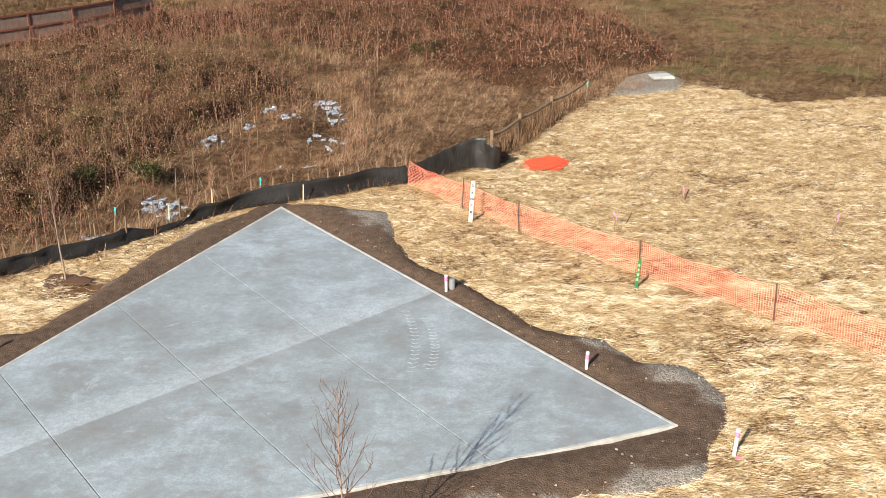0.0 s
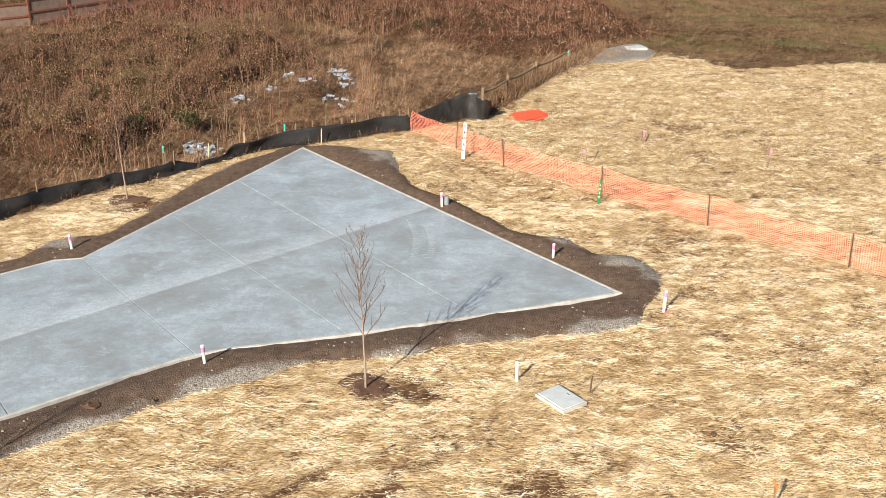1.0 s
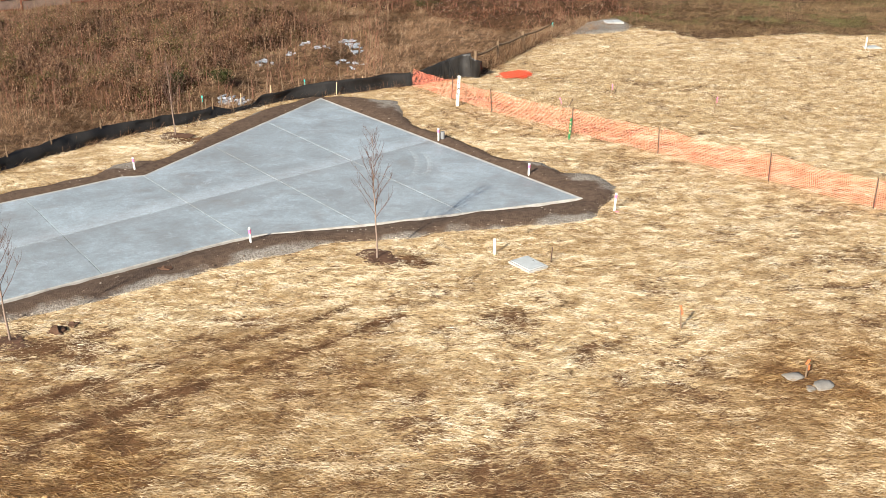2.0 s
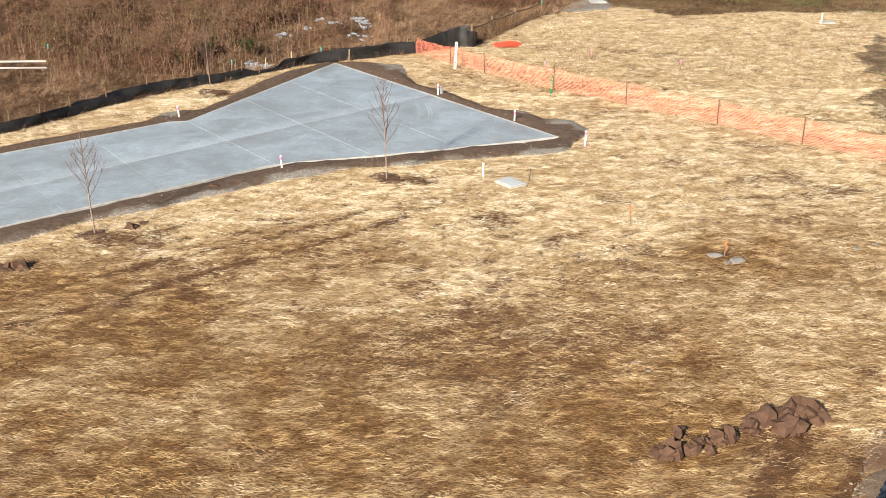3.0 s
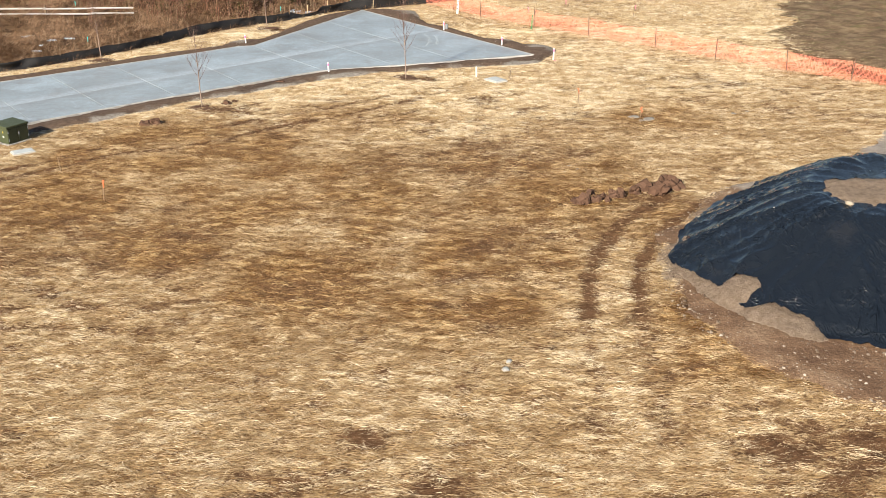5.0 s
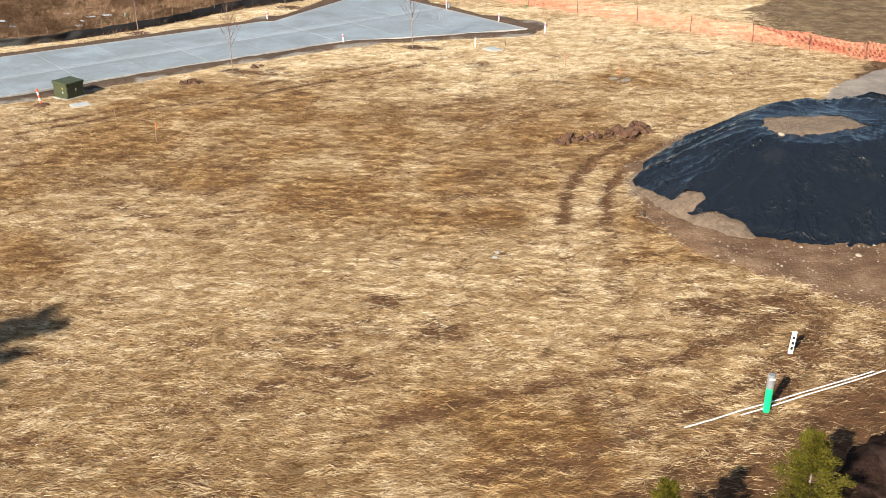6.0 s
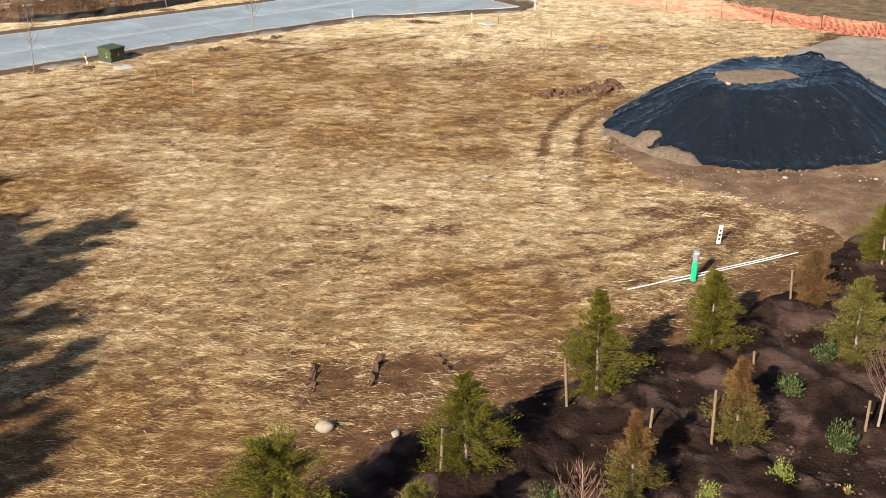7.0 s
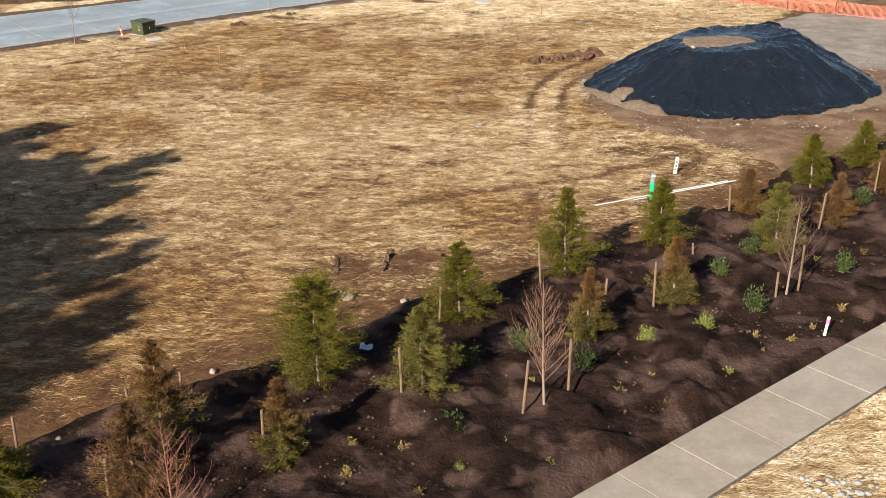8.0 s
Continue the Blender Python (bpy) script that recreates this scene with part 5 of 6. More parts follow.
# ---- board fence and old rails at the back ----
board_fence = thing("board_fence", 0, 0, 0, "reddish brown board fence with grey boards", "fence")
BF = [(-34.5, 52.61), (-32.0, 54.22), (-29.3, 55.96), (-26.4, 57.71), (-24.5, 59.58), (-22.5, 61.60), (-20.6, 63.88), (-18.7, 66.56)]
for a, b in zip(BF[:-1], BF[1:]):
    d = Vector((b[0] - a[0], b[1] - a[1]))
    turn = math.degrees(math.atan2(d.y, d.x))
    z0 = gz(*a)
    ob = part("post", box_bm(0.12, 0.12, 1.81, 0, 0, 0.88, 0.01), M_STAIN, board_fence)
    ob.matrix_basis = pose(a[0], a[1], z0, 0, 0, turn)
    for z in (0.12, 0.88, 1.68):
        ob = part("rail", box_bm(d.length - 0.12, 0.05, 0.12, d.length / 2, -0.04, z, 0.006), M_STAIN, board_fence)
        ob.matrix_basis = pose(a[0], a[1], z0, 0, 0, turn)
    count = round(d.length / 0.155)
    for k in range(count):
        ob = part("board", box_bm(0.145, 0.022, 1.58 + 0.02 * math.sin(k * 3.1), (k + 0.5) * d.length / count, 0.01, 0.90), M_BOARD, board_fence)
        ob.matrix_basis = pose(a[0], a[1], z0, 0, 0, turn)
rail_fence = thing("rail_fence", 0, 0, 0, "low whitish two-rail timber fence in dry grass", "rail fence")
for x0, x1, y0 in ((-31.0, -27.4, 29.9), (-27.4, -24.2, 29.9), (-24.2, -21.4, 30.0)):
    ob = part("post", box_bm(0.14, 0.14, 1.0, x0, y0, gz(x0, y0) + 0.2, 0.015), M_TIMBER, rail_fence)
    for z in (0.12, 0.48):
        bm = box_bm(x1 - x0 + 0.2, 0.06, 0.11, (x0 + x1) / 2, y0 - 0.09, gz(x0, y0) + z, 0.02)
        part("rail", bm, plain("weathered_white_rail", (0.42, 0.40, 0.38), 0.8, 0.2, 0.3, 3), rail_fence)
old = thing("old_rail_fence", 0, 0, 0, "old grey timber fence rails sunk in dry grass", "rail fence")
for (x0, y0), (x1, y1) in (((2.0, 36.64), (3.3, 39.19)), ((3.3, 39.19), (4.9, 42.00)), ((4.9, 42.00), (6.7, 44.96))):
    part("post", box_bm(0.13, 0.13, 1.15, x0, y0, gz(x0, y0) + 0.45, 0.02), M_TIMBER, old)
    t = Tubes(5)
    t.add([(x0, y0, gz(x0, y0) + 0.75), ((x0 + x1) / 2, (y0 + y1) / 2, gz(x0, y0) + 0.68), (x1, y1, gz(x1, y1) + 0.75)], [0.06, 0.065, 0.055])
    t.part("rail", M_TIMBER, old)

# ---- frozen ditch puddles ----
rp = random.Random(5)
WET = [(rp.gauss(a, 0.30 * q), rp.gauss(b, 0.35 * q), rp.uniform(0.08, 0.26) * q, rp.uniform(0.14, 0.42) * q) for a, b, q in ICE for _ in range(6)]
WET += [(rp.uniform(-32, -22), rp.uniform(16.8, 27), rp.uniform(0.2, 0.45), rp.uniform(0.08, 0.16)) for _ in range(9)]
for k, (x, y, a, b) in enumerate(WET):
    bm = bmesh.new()
    ring = []
    for i in range(22):
        w = i / 22 * 2 * math.pi
        r = max(0.12, 0.62 + 0.95 * noise.noise(Vector((math.cos(w) * 3.4, math.sin(w) * 3.4, k * 5.0))))
        ring.append(bm.verts.new((a * r * math.cos(w), b * r * math.sin(w), 0.0)))
    low = [bm.verts.new((v.co.x * 0.9, v.co.y * 0.9, -0.5)) for v in ring]
    bm.faces.new(ring)
    for i in range(22):
        bm.faces.new((ring[i], low[i], low[(i + 1) % 22], ring[(i + 1) % 22]))
    bmesh.ops.recalc_face_normals(bm, faces=bm.faces[:])
    ob = part("puddle", bm, M_WATER, None)
    zs = [gz(x + dx * a, y + dy * b) for dx in (-0.7, 0, 0.7) for dy in (-0.7, 0, 0.7)]
    ob.matrix_basis = pose(x, y, min(zs) + 0.10, 0, 0, 25 * math.sin(k))
    tagged(ob, "pale skin of ice on a puddle in dry grass", "puddle", "ditch puddles", "structure")


# ---- bare saplings ----
def bare_tree(name, x, y, h, seed, label, spread=0.16, first=0.34, twig=None, bark=None, branches=26, r0=0.035, stakes=0):
    h = h * 0.93
    r = random.Random(seed)
    tree = thing(name, x, y, gz(x, y) + 0.02, label, "tree")
    lean = Vector((r.uniform(-0.03, 0.03), r.uniform(-0.03, 0.03), 1)).normalized()
    pts, p = [], Vector((0, 0, -0.1))
    for i in range(11):
        q = i / 10
        pts.append(p.copy())
        p = p + (lean + Vector((r.uniform(-0.04, 0.04), r.uniform(-0.04, 0.04), 0))) * h / 10
    rad = [r0 * (1 - 0.88 * i / 10) for i in range(11)]
    t = Tubes(8)
    t.add(pts, rad)
    t.part("trunk", bark or M_BARK, tree)
    t = Tubes(4)
    for k in range(branches):
        q = first + (0.95 - first) * (k + r.random()) / branches
        i = min(9, int(q * 10))
        base = pts[i].lerp(pts[i + 1], q * 10 - i)
        az = k * 2.4 + r.uniform(-0.4, 0.4)
        length = h * (0.40 * (1 - q) + 0.07) * r.uniform(0.8, 1.2)
        d = Vector((math.cos(az) * spread * 4.2, math.sin(az) * spread * 4.2, 1.0)).normalized()
        bp, b = [], base.copy()
        for s in range(6):
            bp.append(b.copy())
            d = (d + Vector((r.uniform(-0.12, 0.12), r.uniform(-0.12, 0.12), 0.10))).normalized()
            b = b + d * length / 5
        br = r0 * (0.42 if name == "sapling" else 0.26) * (1 - q * 0.5)
        t.add(bp, [br * (1 - 0.72 * s / 5) for s in range(6)])
        for _ in range(5):
            s = r.randint(1, 4)
            o = bp[s].lerp(bp[s + 1], r.random())
            e = (d + Vector((r.uniform(-0.8, 0.8), r.uniform(-0.8, 0.8), r.uniform(0, 0.3)))).normalized()
            l = length * r.uniform(0.2, 0.45)
            t.add([o, o + e * l * 0.5, o + (e + Vector((0, 0, 0.35))).normalized() * l], [br * 0.45, br * 0.36, br * 0.2])
    t.part("branchwork", twig or M_TWIG, tree)
    bm = stone_bm(0.5 if name == "sapling" else 0.3, seed, 0.10, 3, 0.9)
    part("soil_ring", bm, M_CLOD if name == "sapling" else M_BED, tree, "dark turned soil at the foot")
    return tree


LANE = "young bare lane tree with thin upright brown twigs"
for k, (x, y, h) in enumerate(((-1.8, 11.07, 4.6), (-11.3, 5.64, 4.3), (-11.3, 24.76, 3.9), (-19.3, 15.97, 4.2), (-21.9, -2.15, 4.2))):
    bare_tree("sapling", x, y, h, k + 11, LANE, 0.19, 0.34, M_SAPLING, M_BARK, 26, 0.032)
bare_tree("bare_bed_tree", 3.36, -43.91, 3.8, 31, "slim bare bed tree with fine tan-brown twigs and pale trunk", 0.22, 0.28, M_TANTWIG, M_BARK, 54, 0.040)
bare_tree("bare_bed_tree", 10.74, -37.79, 3.7, 37, "slim bare bed tree with fine brown twigs and pale trunk", 0.22, 0.28, M_SAPLING, M_BARK, 50, 0.040)
bare_tree("bare_bed_tree", -4.2, -48.71, 3.1, 43, "bushy bare bed tree with reddish twigs", 0.28, 0.12, M_TWIG, M_TWIG, 46, 0.03)


# ---- conifers ----
def conifer(name, x, y, h, r, mat, seed, label, category="conifer", per=150, count=220, leaf=0.066, low=0.06, trunk=0.05, droop=0.45, taper=0.85, fan=0.24):
    h = h * 0.93
    g = np.random.default_rng(seed)
    tree = thing(name, x, y, gz(x, y) + 0.04, label, category)
    t = Tubes(7)
    t.add([(0.02 * math.sin(i), 0.02 * math.cos(i * 1.7), -0.2 + (h + 0.1) * i / 8) for i in range(9)], [trunk * (1 - 0.9 * i / 8) for i in range(9)])
    t.part("trunk", M_BARK, tree)
    q = low + (0.97 - low) * g.random(count) ** 1.15
    az = g.random(count) * 2 * np.pi
    bulge = 1 + 0.12 * np.sin(az * 2 + seed) + 0.16 * np.sin(az * 3 + q * 14 + seed * 2)
    length = r * np.minimum(1.0, (1 - q) * 1.18 + 0.06) ** taper * np.minimum(1, 0.40 + q * 2.6) * bulge * g.uniform(0.3, 1.45, count)
    base = np.stack([0 * q, 0 * q, q * h], 1)
    d = unit(np.stack([np.cos(az), np.sin(az), g.uniform(0.0, 0.65, count) + 0.45 * q], 1))
    t = Tubes(3)
    for b, dd, l in zip(base, d, length):
        e = b + dd * l
        t.add([b, b + dd * l * 0.6, e - np.array([0, 0, droop * l * 0.4])], [0.010 + 0.006 * r, 0.007, 0.003])
    t.part("branchwork", M_DARKBARK, tree)
    s = np.sqrt(g.uniform(0.05, 1.0, (count, per)))
    p = base[:, None] + d[:, None] * (length[:, None] * s)[..., None]
    p[..., 2] -= droop * length[:, None] * s ** 2 * 0.4
    p = p + g.normal(0, 1, p.shape) * (0.022 + 0.05 * length[:, None] * s)[..., None] * np.array([1, 1, 0.8])
    p = p.reshape(-1, 3)
    m = len(p)
    dd = unit(np.repeat(d, per, 0) * 1.0 + g.normal(0, 0.45, (m, 3)) + np.array([0, 0, 0.1]))
    side = unit(np.cross(dd, g.normal(0, 1, (m, 3))))
    v, f = blades(p, dd, side, leaf * g.uniform(0.6, 1.5, m), leaf * fan * g.uniform(0.7, 1.3, m), None)
    part_np("foliage", v, f, mat, tree)
    return tree


CON = [(-2.2, -42.61, 3.15, 1.15, M_GOLDCEDAR, "dense bright green young cedar in dark soil"), (0.43, -43.41, 2.8, 0.72, M_FIR, "pale bluish green young fir tied to a stake"), (1.31, -39.39, 2.75, 0.85, M_CEDAR, "dark green young cedar at the bed edge"),
       (4.5, -36.17, 3.2, 0.85, M_CEDAR, "green young cedar with a pointed loose top"), (7.78, -33.82, 2.5, 0.75, M_CEDAR, "green young cedar at the straw edge"), (7.44, -38.11, 2.35, 0.68, M_BRONZE, "bronze-tinged young cedar beside its stake"),
       (4.75, -40.39, 2.4, 0.55, M_BRONZE, "narrow bronze cedar with rusty top"), (-2.52, -46.16, 2.4, 0.45, M_BRONZE, "narrow bronze-green cedar in dark soil"), (-5.35, -45.4, 3.0, 0.7, M_BRONZE, "tall bronze-green cedar beside stakes"),
       (-5.4, -47.37, 2.6, 0.8, M_RUST, "rusty brown cedar fading in winter"), (11.24, -31.07, 1.9, 0.55, M_RUST, "rust-brown young cedar near the mud"), (14.3, -28.18, 2.3, 0.75, M_CEDAR, "green young cedar near the mud"),
       (14.0, -32.07, 2.1, 0.6, M_RUST, "brownish young cedar beside its stake"), (11.3, -34.49, 2.6, 0.85, M_FIR, "loose yellowish green young fir"), (16.95, -25.97, 2.1, 0.7, M_CEDAR, "green young cedar at the mud edge"),
       (16.7, -28.99, 2.0, 0.55, M_RUST, "rust-brown young cedar in dark soil"), (-8.4, -47.37, 1.5, 0.9, M_CEDAR, "low bright green cedar in dark soil")]
for k, (x, y, h, r, m, label) in enumerate(CON):
    conifer("young_conifer", x, y, h, r * 1.12, m, 100 + k, label, count=330 if k == 0 else 220, taper=0.6 if k == 0 else (1.1, 0.9, 1.0)[k % 3])
for k, (x, y, h, r) in enumerate(((-24.0, -47.51, 16.0, 3.6), (-24.9, -52.20, 16.5, 3.8), (-22.2, -56.90, 16.0, 3.4), (-21.3, -60.66, 16.0, 3.2), (-30.5, -42.94, 16.0, 4.2), (-28.6, -48.85, 17.0, 4.4), (-27.8, -55.02, 17.5, 4.4), (-26.5, -61.73, 17.0, 4.2), (-33.5, -50.33, 18.5, 4.8), (-32.0, -57.71, 18.0, 4.6), (-27.0, -43.21, 12.5, 3.2))):
    fir = conifer("tall_fir", x, y, h, r, M_DARKFIR, 200 + k, "tall dark fir standing beyond the lot", per=90, count=240, leaf=0.46, low=0.04, trunk=0.28, droop=0.25, fan=0.30)
    if k == 1:
        TALL = fir
for k, (x, y) in enumerate(((-27.5, -50.19), (-26.5, -54.22), (-25.5, -58.24), (-24.5, -62.94), (-30.5, -46.43), (-29.0, -56.23), (-27.5, -61.60), (-26.0, -66.29), (-22.6, -63.48), (-23.2, -65.76), (-24.2, -68.17), (-25.5, -70.86), (-34, -44.29), (-36, -51.00), (-35, -61.73), (-24.0, -55.2), (-25.6, -52.6))):
    copy_thing(TALL, pose(x, y, gz(x, y), 0, 0, 77 * k))


# ---- stakes, shrubs and small plants of the bed ----
for k, (x, y, h) in enumerate(((2.83, -44.10, 1.65), (3.95, -43.45, 1.95), (6.86, -38.29, 1.6), (5.5, -38.01, 0.9), (3.76, -36.65, 1.5), (-3.05, -45.57, 1.2), (-5.44, -43.35, 0.85), (-6.1, -45.04, 1.45), (-6.03, -47.31, 1.1), (-0.04, -43.62, 1.75),
                               (10.66, -31.08, 1.2), (13.25, -32.64, 1.6), (11.2, -37.41, 1.8), (10.39, -37.98, 1.15), (16.25, -29.32, 1.5), (8.64, -34.97, 0.7), (0.77, -39.62, 1.5), (-8.6, -45.63, 1.0))):
    ob = part("tree_stake", cyl_bm(0.035, -0.1, h * 0.93, 8, 0.033, 0.006), M_TIMBER, None)
    ob.matrix_basis = pose(x, y, gz(x, y) + 0.05, 3 * math.sin(k * 1.7), 4 * math.cos(k * 2.3) + (3 if k in (1, 12) else 0))
    tagged(ob, "round weathered wooden tree stake in dark soil", "tree stake", "tree stakes in the bed")


def shrub(name, x, y, r, h, mat, count, leaf, seed, label, upright=0.4):
    g = np.random.default_rng(seed)
    ob = thing(name, x, y, gz(x, y) + 0.06, label, "shrub")
    t = Tubes(4)
    m = 12
    az = g.random(m) * 6.283
    ends = np.stack([np.cos(az) * r * g.uniform(0.2, 0.85, m), np.sin(az) * r * g.uniform(0.2, 0.85, m), h * g.uniform(0.5, 0.95, m)], 1)
    for e in ends:
        t.add([(0, 0, -0.03), tuple(e * 0.5 + np.array([0, 0, 0.05])), tuple(e)], [0.014, 0.010, 0.005])
    t.part("stems", M_GREYTW, ob)
    i = g.integers(0, m, count)
    p = ends[i] * g.uniform(0.35, 1.05, (count, 1)) + g.normal(0, 0.16 * r, (count, 3))
    p[:, 2] = np.maximum(p[:, 2], 0.02)
    d = unit(p * np.array([1, 1, 0.6]) + g.normal(0, 0.35 * r, (count, 3)) + np.array([0, 0, upright * r]))
    v, f = blades(p, d, unit(np.cross(d, g.normal(0, 1, (count, 3)))), leaf * g.uniform(0.6, 1.3, count), leaf * 0.45 * g.uniform(0.8, 1.2, count))
    part_np("leaves", v, f, mat, ob)


for k, (x, y, r) in enumerate(((1.32, -44.96, 0.36), (3.02, -40.93, 0.42), (4.46, -42.00, 0.40), (9.19, -36.37, 0.38), (9.63, -38.58, 0.46), (10.5, -34.69, 0.40), (12.97, -35.90, 0.42), (15.46, -30.20, 0.42), (1.5, -41.87, 0.45))):
    shrub("broadleaf_shrub", x, y, r, r * 1.8, M_BROAD, 800, 0.085, 300 + k, "dark green broadleaf shrub in dark soil")
for k, (x, y, r) in enumerate(((6.27, -40.46, 0.34), (8.06, -39.72, 0.36))):
    shrub("lime_shrub", x, y, r, r * 1.5, M_LIME, 700, 0.055, 330 + k, "rounded lime green shrub in dark soil")
EVERGREEN = [(-13.2, 33.2, 0.9), (-11.0, 33.6, 0.8), (-15.4, 40.1, 1.1), (-8.2, 47.4, 0.8), (-1.0, 53.4, 1.1), (-17.6, 47.8, 0.9)]
SMALL = [(0.46, -44.37), (-1.04, -45.44), (2.28, -45.52), (3.32, -46.23), (3.15, -42.60), (5.25, -43.12), (4.38, -43.95), (6.33, -43.60), (6.14, -42.29), (7.17, -41.32), (8.16, -42.04), (9.2, -41.01), (10.21, -40.29), (12.12, -38.52), (13.11, -37.79), (12.03, -37.03), (11.02, -39.56),
         (0.12, -45.65), (1.3, -46.39), (0.5, -47.22), (4.31, -45.39), (-1.11, -46.63), (14.6, -36.50), (14.2, -34.36), (12.5, -34.89), (9.3, -40.13)]
for k, (x, y) in enumerate(SMALL):
    r = 0.13 + 0.05 * ((k * 7) % 4) / 3
    shrub("small_perennial", x, y, r, r * 1.5, (M_TUFT, M_TUFT, M_LIME, M_BRONZE)[k % 4], 90, 0.06, 400 + k, "tiny yellowish perennial in dark soil")


for k, (x, y, r) in enumerate(EVERGREEN):
    shrub("evergreen_bramble", x, y, r, r * 0.8, M_IVY, 700, 0.12, 460 + k, "low dark green bramble among dry brown brush", 0.2)


# ---- brambles, grasses and straw ----
THICKETS = [([(-26, 34.89), (-20, 30.60), (-14.4, 28.72), (-12.6, 31.13), (-11.6, 34.89), (-10.6, 39.45), (-8.6, 43.48), (-6.2, 47.78), (-9.5, 51.00), (-14, 53.95), (-20, 55.02), (-25, 51.00), (-27, 42.94)], 1.6, M_BRAMBLE, "brown bramble thicket with scattered green leaves", 1),
            ([(14.2, 51.80), (10.6, 50.46), (8.6, 49.92), (7.2, 48.04), (5.0, 47.78), (2.6, 47.51), (-1.0, 52.34), (-5.0, 54.49), (-12, 61.06), (-14, 69.78), (-4, 80.52), (8, 77.84), (10.5, 65.09), (12, 56.36)], 1.5, M_REDBRAM, "reddish brown bramble thicket with dry leaves", 2),
            ([(-46, 34.89), (-30, 35.56), (-26.5, 40.26), (-27, 51.00), (-36, 49.65), (-46, 45.63)], 1.2, M_BRAMBLE, "brown bramble thicket beyond the rail fence", 3),
            ([(-24.6, 58.2), (-20.5, 57.2), (-14, 58.5), (-11.5, 63), (-13, 69.5), (-16.6, 67.6), (-20.2, 62.9), (-22.6, 60.4)], 1.75, M_REDBRAM, "tall reddish brush standing against the board fence", 4)]


def thicket_z(x, y, poly, h, seed):
    sd = inside(x, y, poly) + 0.9 * wavy(x, y, 2.6, 90 + seed)
    return off_ice(x, y) * smooth(sd, -0.3, 1.8) * h * (0.60 + 0.40 * wavy(x, y, 4.2, 94 + seed) + 0.36 * wavy(x, y, 2.0, 95 + seed) + 0.48 * wavy(x, y, 0.8, 97 + seed)), sd


for poly, h, mat, label, seed in THICKETS:
    g = np.random.default_rng(600 + seed)
    th = thing("bramble_thicket", 0, 0, 0, label, "brambles", kind="stuff")
    px, py = np.array(poly)[:, 0], np.array(poly)[:, 1]
    x, y, f = grid(np.arange(px.min() - 1, px.max() + 1, 0.3), np.arange(py.min() - 1, py.max() + 1, 0.3))
    z, sd = thicket_z(x, y, poly, h, seed)
    z = z * 0.72 + 0.08 * wavy(x, y, 0.6, 99) + ground_z(x, y) - 0.1
    f = f[(sd > -0.7)[f].all(1)]
    use, inv = np.unique(f, return_inverse=True)
    part_np("undergrowth", np.stack([x, y, z], 1)[use], inv.reshape(f.shape), M_LITTER, th, "dark tangled litter")
    m = (185000, 170000, 45000, 42000)[seed - 1]
    x, y = g.uniform(px.min() - 1, px.max() + 1, m * 2), g.uniform(py.min() - 1, py.max() + 1, m * 2)
    z, sd = thicket_z(x, y, poly, h, seed)
    ok = (sd > -0.3) & (g.random(len(x)) < 0.55 + 0.45 * wavy(x, y, 1.2, 101))
    x, y, z = x[ok][:m], y[ok][:m], z[ok][:m]
    n_ = len(x)
    p = np.stack([x, y, ground_z(x, y) + z * g.uniform(0.60, 1.15, n_)], 1)
    d = unit(g.normal(0, 1, (n_, 3)) + np.array([-0.1, -0.4, 0.35]))
    v, f = blades(p, d, unit(np.cross(d, g.normal(0, 1, (n_, 3)))), g.uniform(0.045, 0.13, n_), g.uniform(0.025, 0.06, n_), None)
    part_np("leaves", v, f, mat, th)
    t = Tubes(3)
    for k in range((2600, 1200, 300, 900)[seed - 1]):
        i = int(g.integers(0, n_))
        az, l = g.random() * 6.28, g.uniform(0.7, 1.7)
        b = np.array([x[i], y[i], p[i, 2] - 0.45])
        o = np.array([math.cos(az), math.sin(az), 0]) * l * g.uniform(0.02, 0.5)
        t.add([b, b + o * 0.35 + [0, 0, l * 0.5], b + o * 0.8 + [0, 0, l * 0.75], b + o * 1.3 + [0, 0, l * g.uniform(0.4, 0.85)]], [0.013, 0.011, 0.008, 0.004])
    t.part("canes", M_TWIG if seed in (2, 4) else M_GREYTW, th)


def brush_top(x, y):
    """Height of the tangle under the grass."""
    return np.max([0.62 * thicket_z(x, y, poly, h, seed)[0] for poly, h, _, _, seed in THICKETS], 0)


def grass(name, m, x0, x1, y0, y1, keep, length, mat, label, category, width=0.016, tufts=9, lay=0.8, seed=0):
    g = np.random.default_rng(700 + seed)
    tx, ty = g.uniform(x0, x1, m), g.uniform(y0, y1, m)
    ok = g.random(m) < keep(tx, ty)
    tx, ty = tx[ok], ty[ok]
    k = len(tx)
    swirl = 2.6 * wavy(tx, ty, 3.2, 110) + 1.6 * wavy(tx, ty, 1.1, 111)
    x, y, a = (np.repeat(q, tufts) for q in (tx, ty, swirl))
    n_ = len(x)
    x, y = x + g.normal(0, 0.10, n_), y + g.normal(0, 0.10, n_)
    a = a + g.normal(0, 1.1, n_)
    flat = lay * g.uniform(0.4, 1.3, n_)
    d = unit(np.stack([np.cos(a) * flat, np.sin(a) * flat, np.ones(n_)], 1))
    p = np.stack([x, y, ground_z(x, y) - 0.03 + brush_top(x, y)], 1)
    side = unit(np.stack([-np.sin(a), np.cos(a), 0.2 * g.normal(0, 1, n_)], 1))
    v, f = blades(p, d, side, length * g.uniform(0.4, 1.3, n_), width * g.uniform(0.7, 1.5, n_), None)
    tagged(part_np(name, v, f, mat), label, category, kind="stuff")


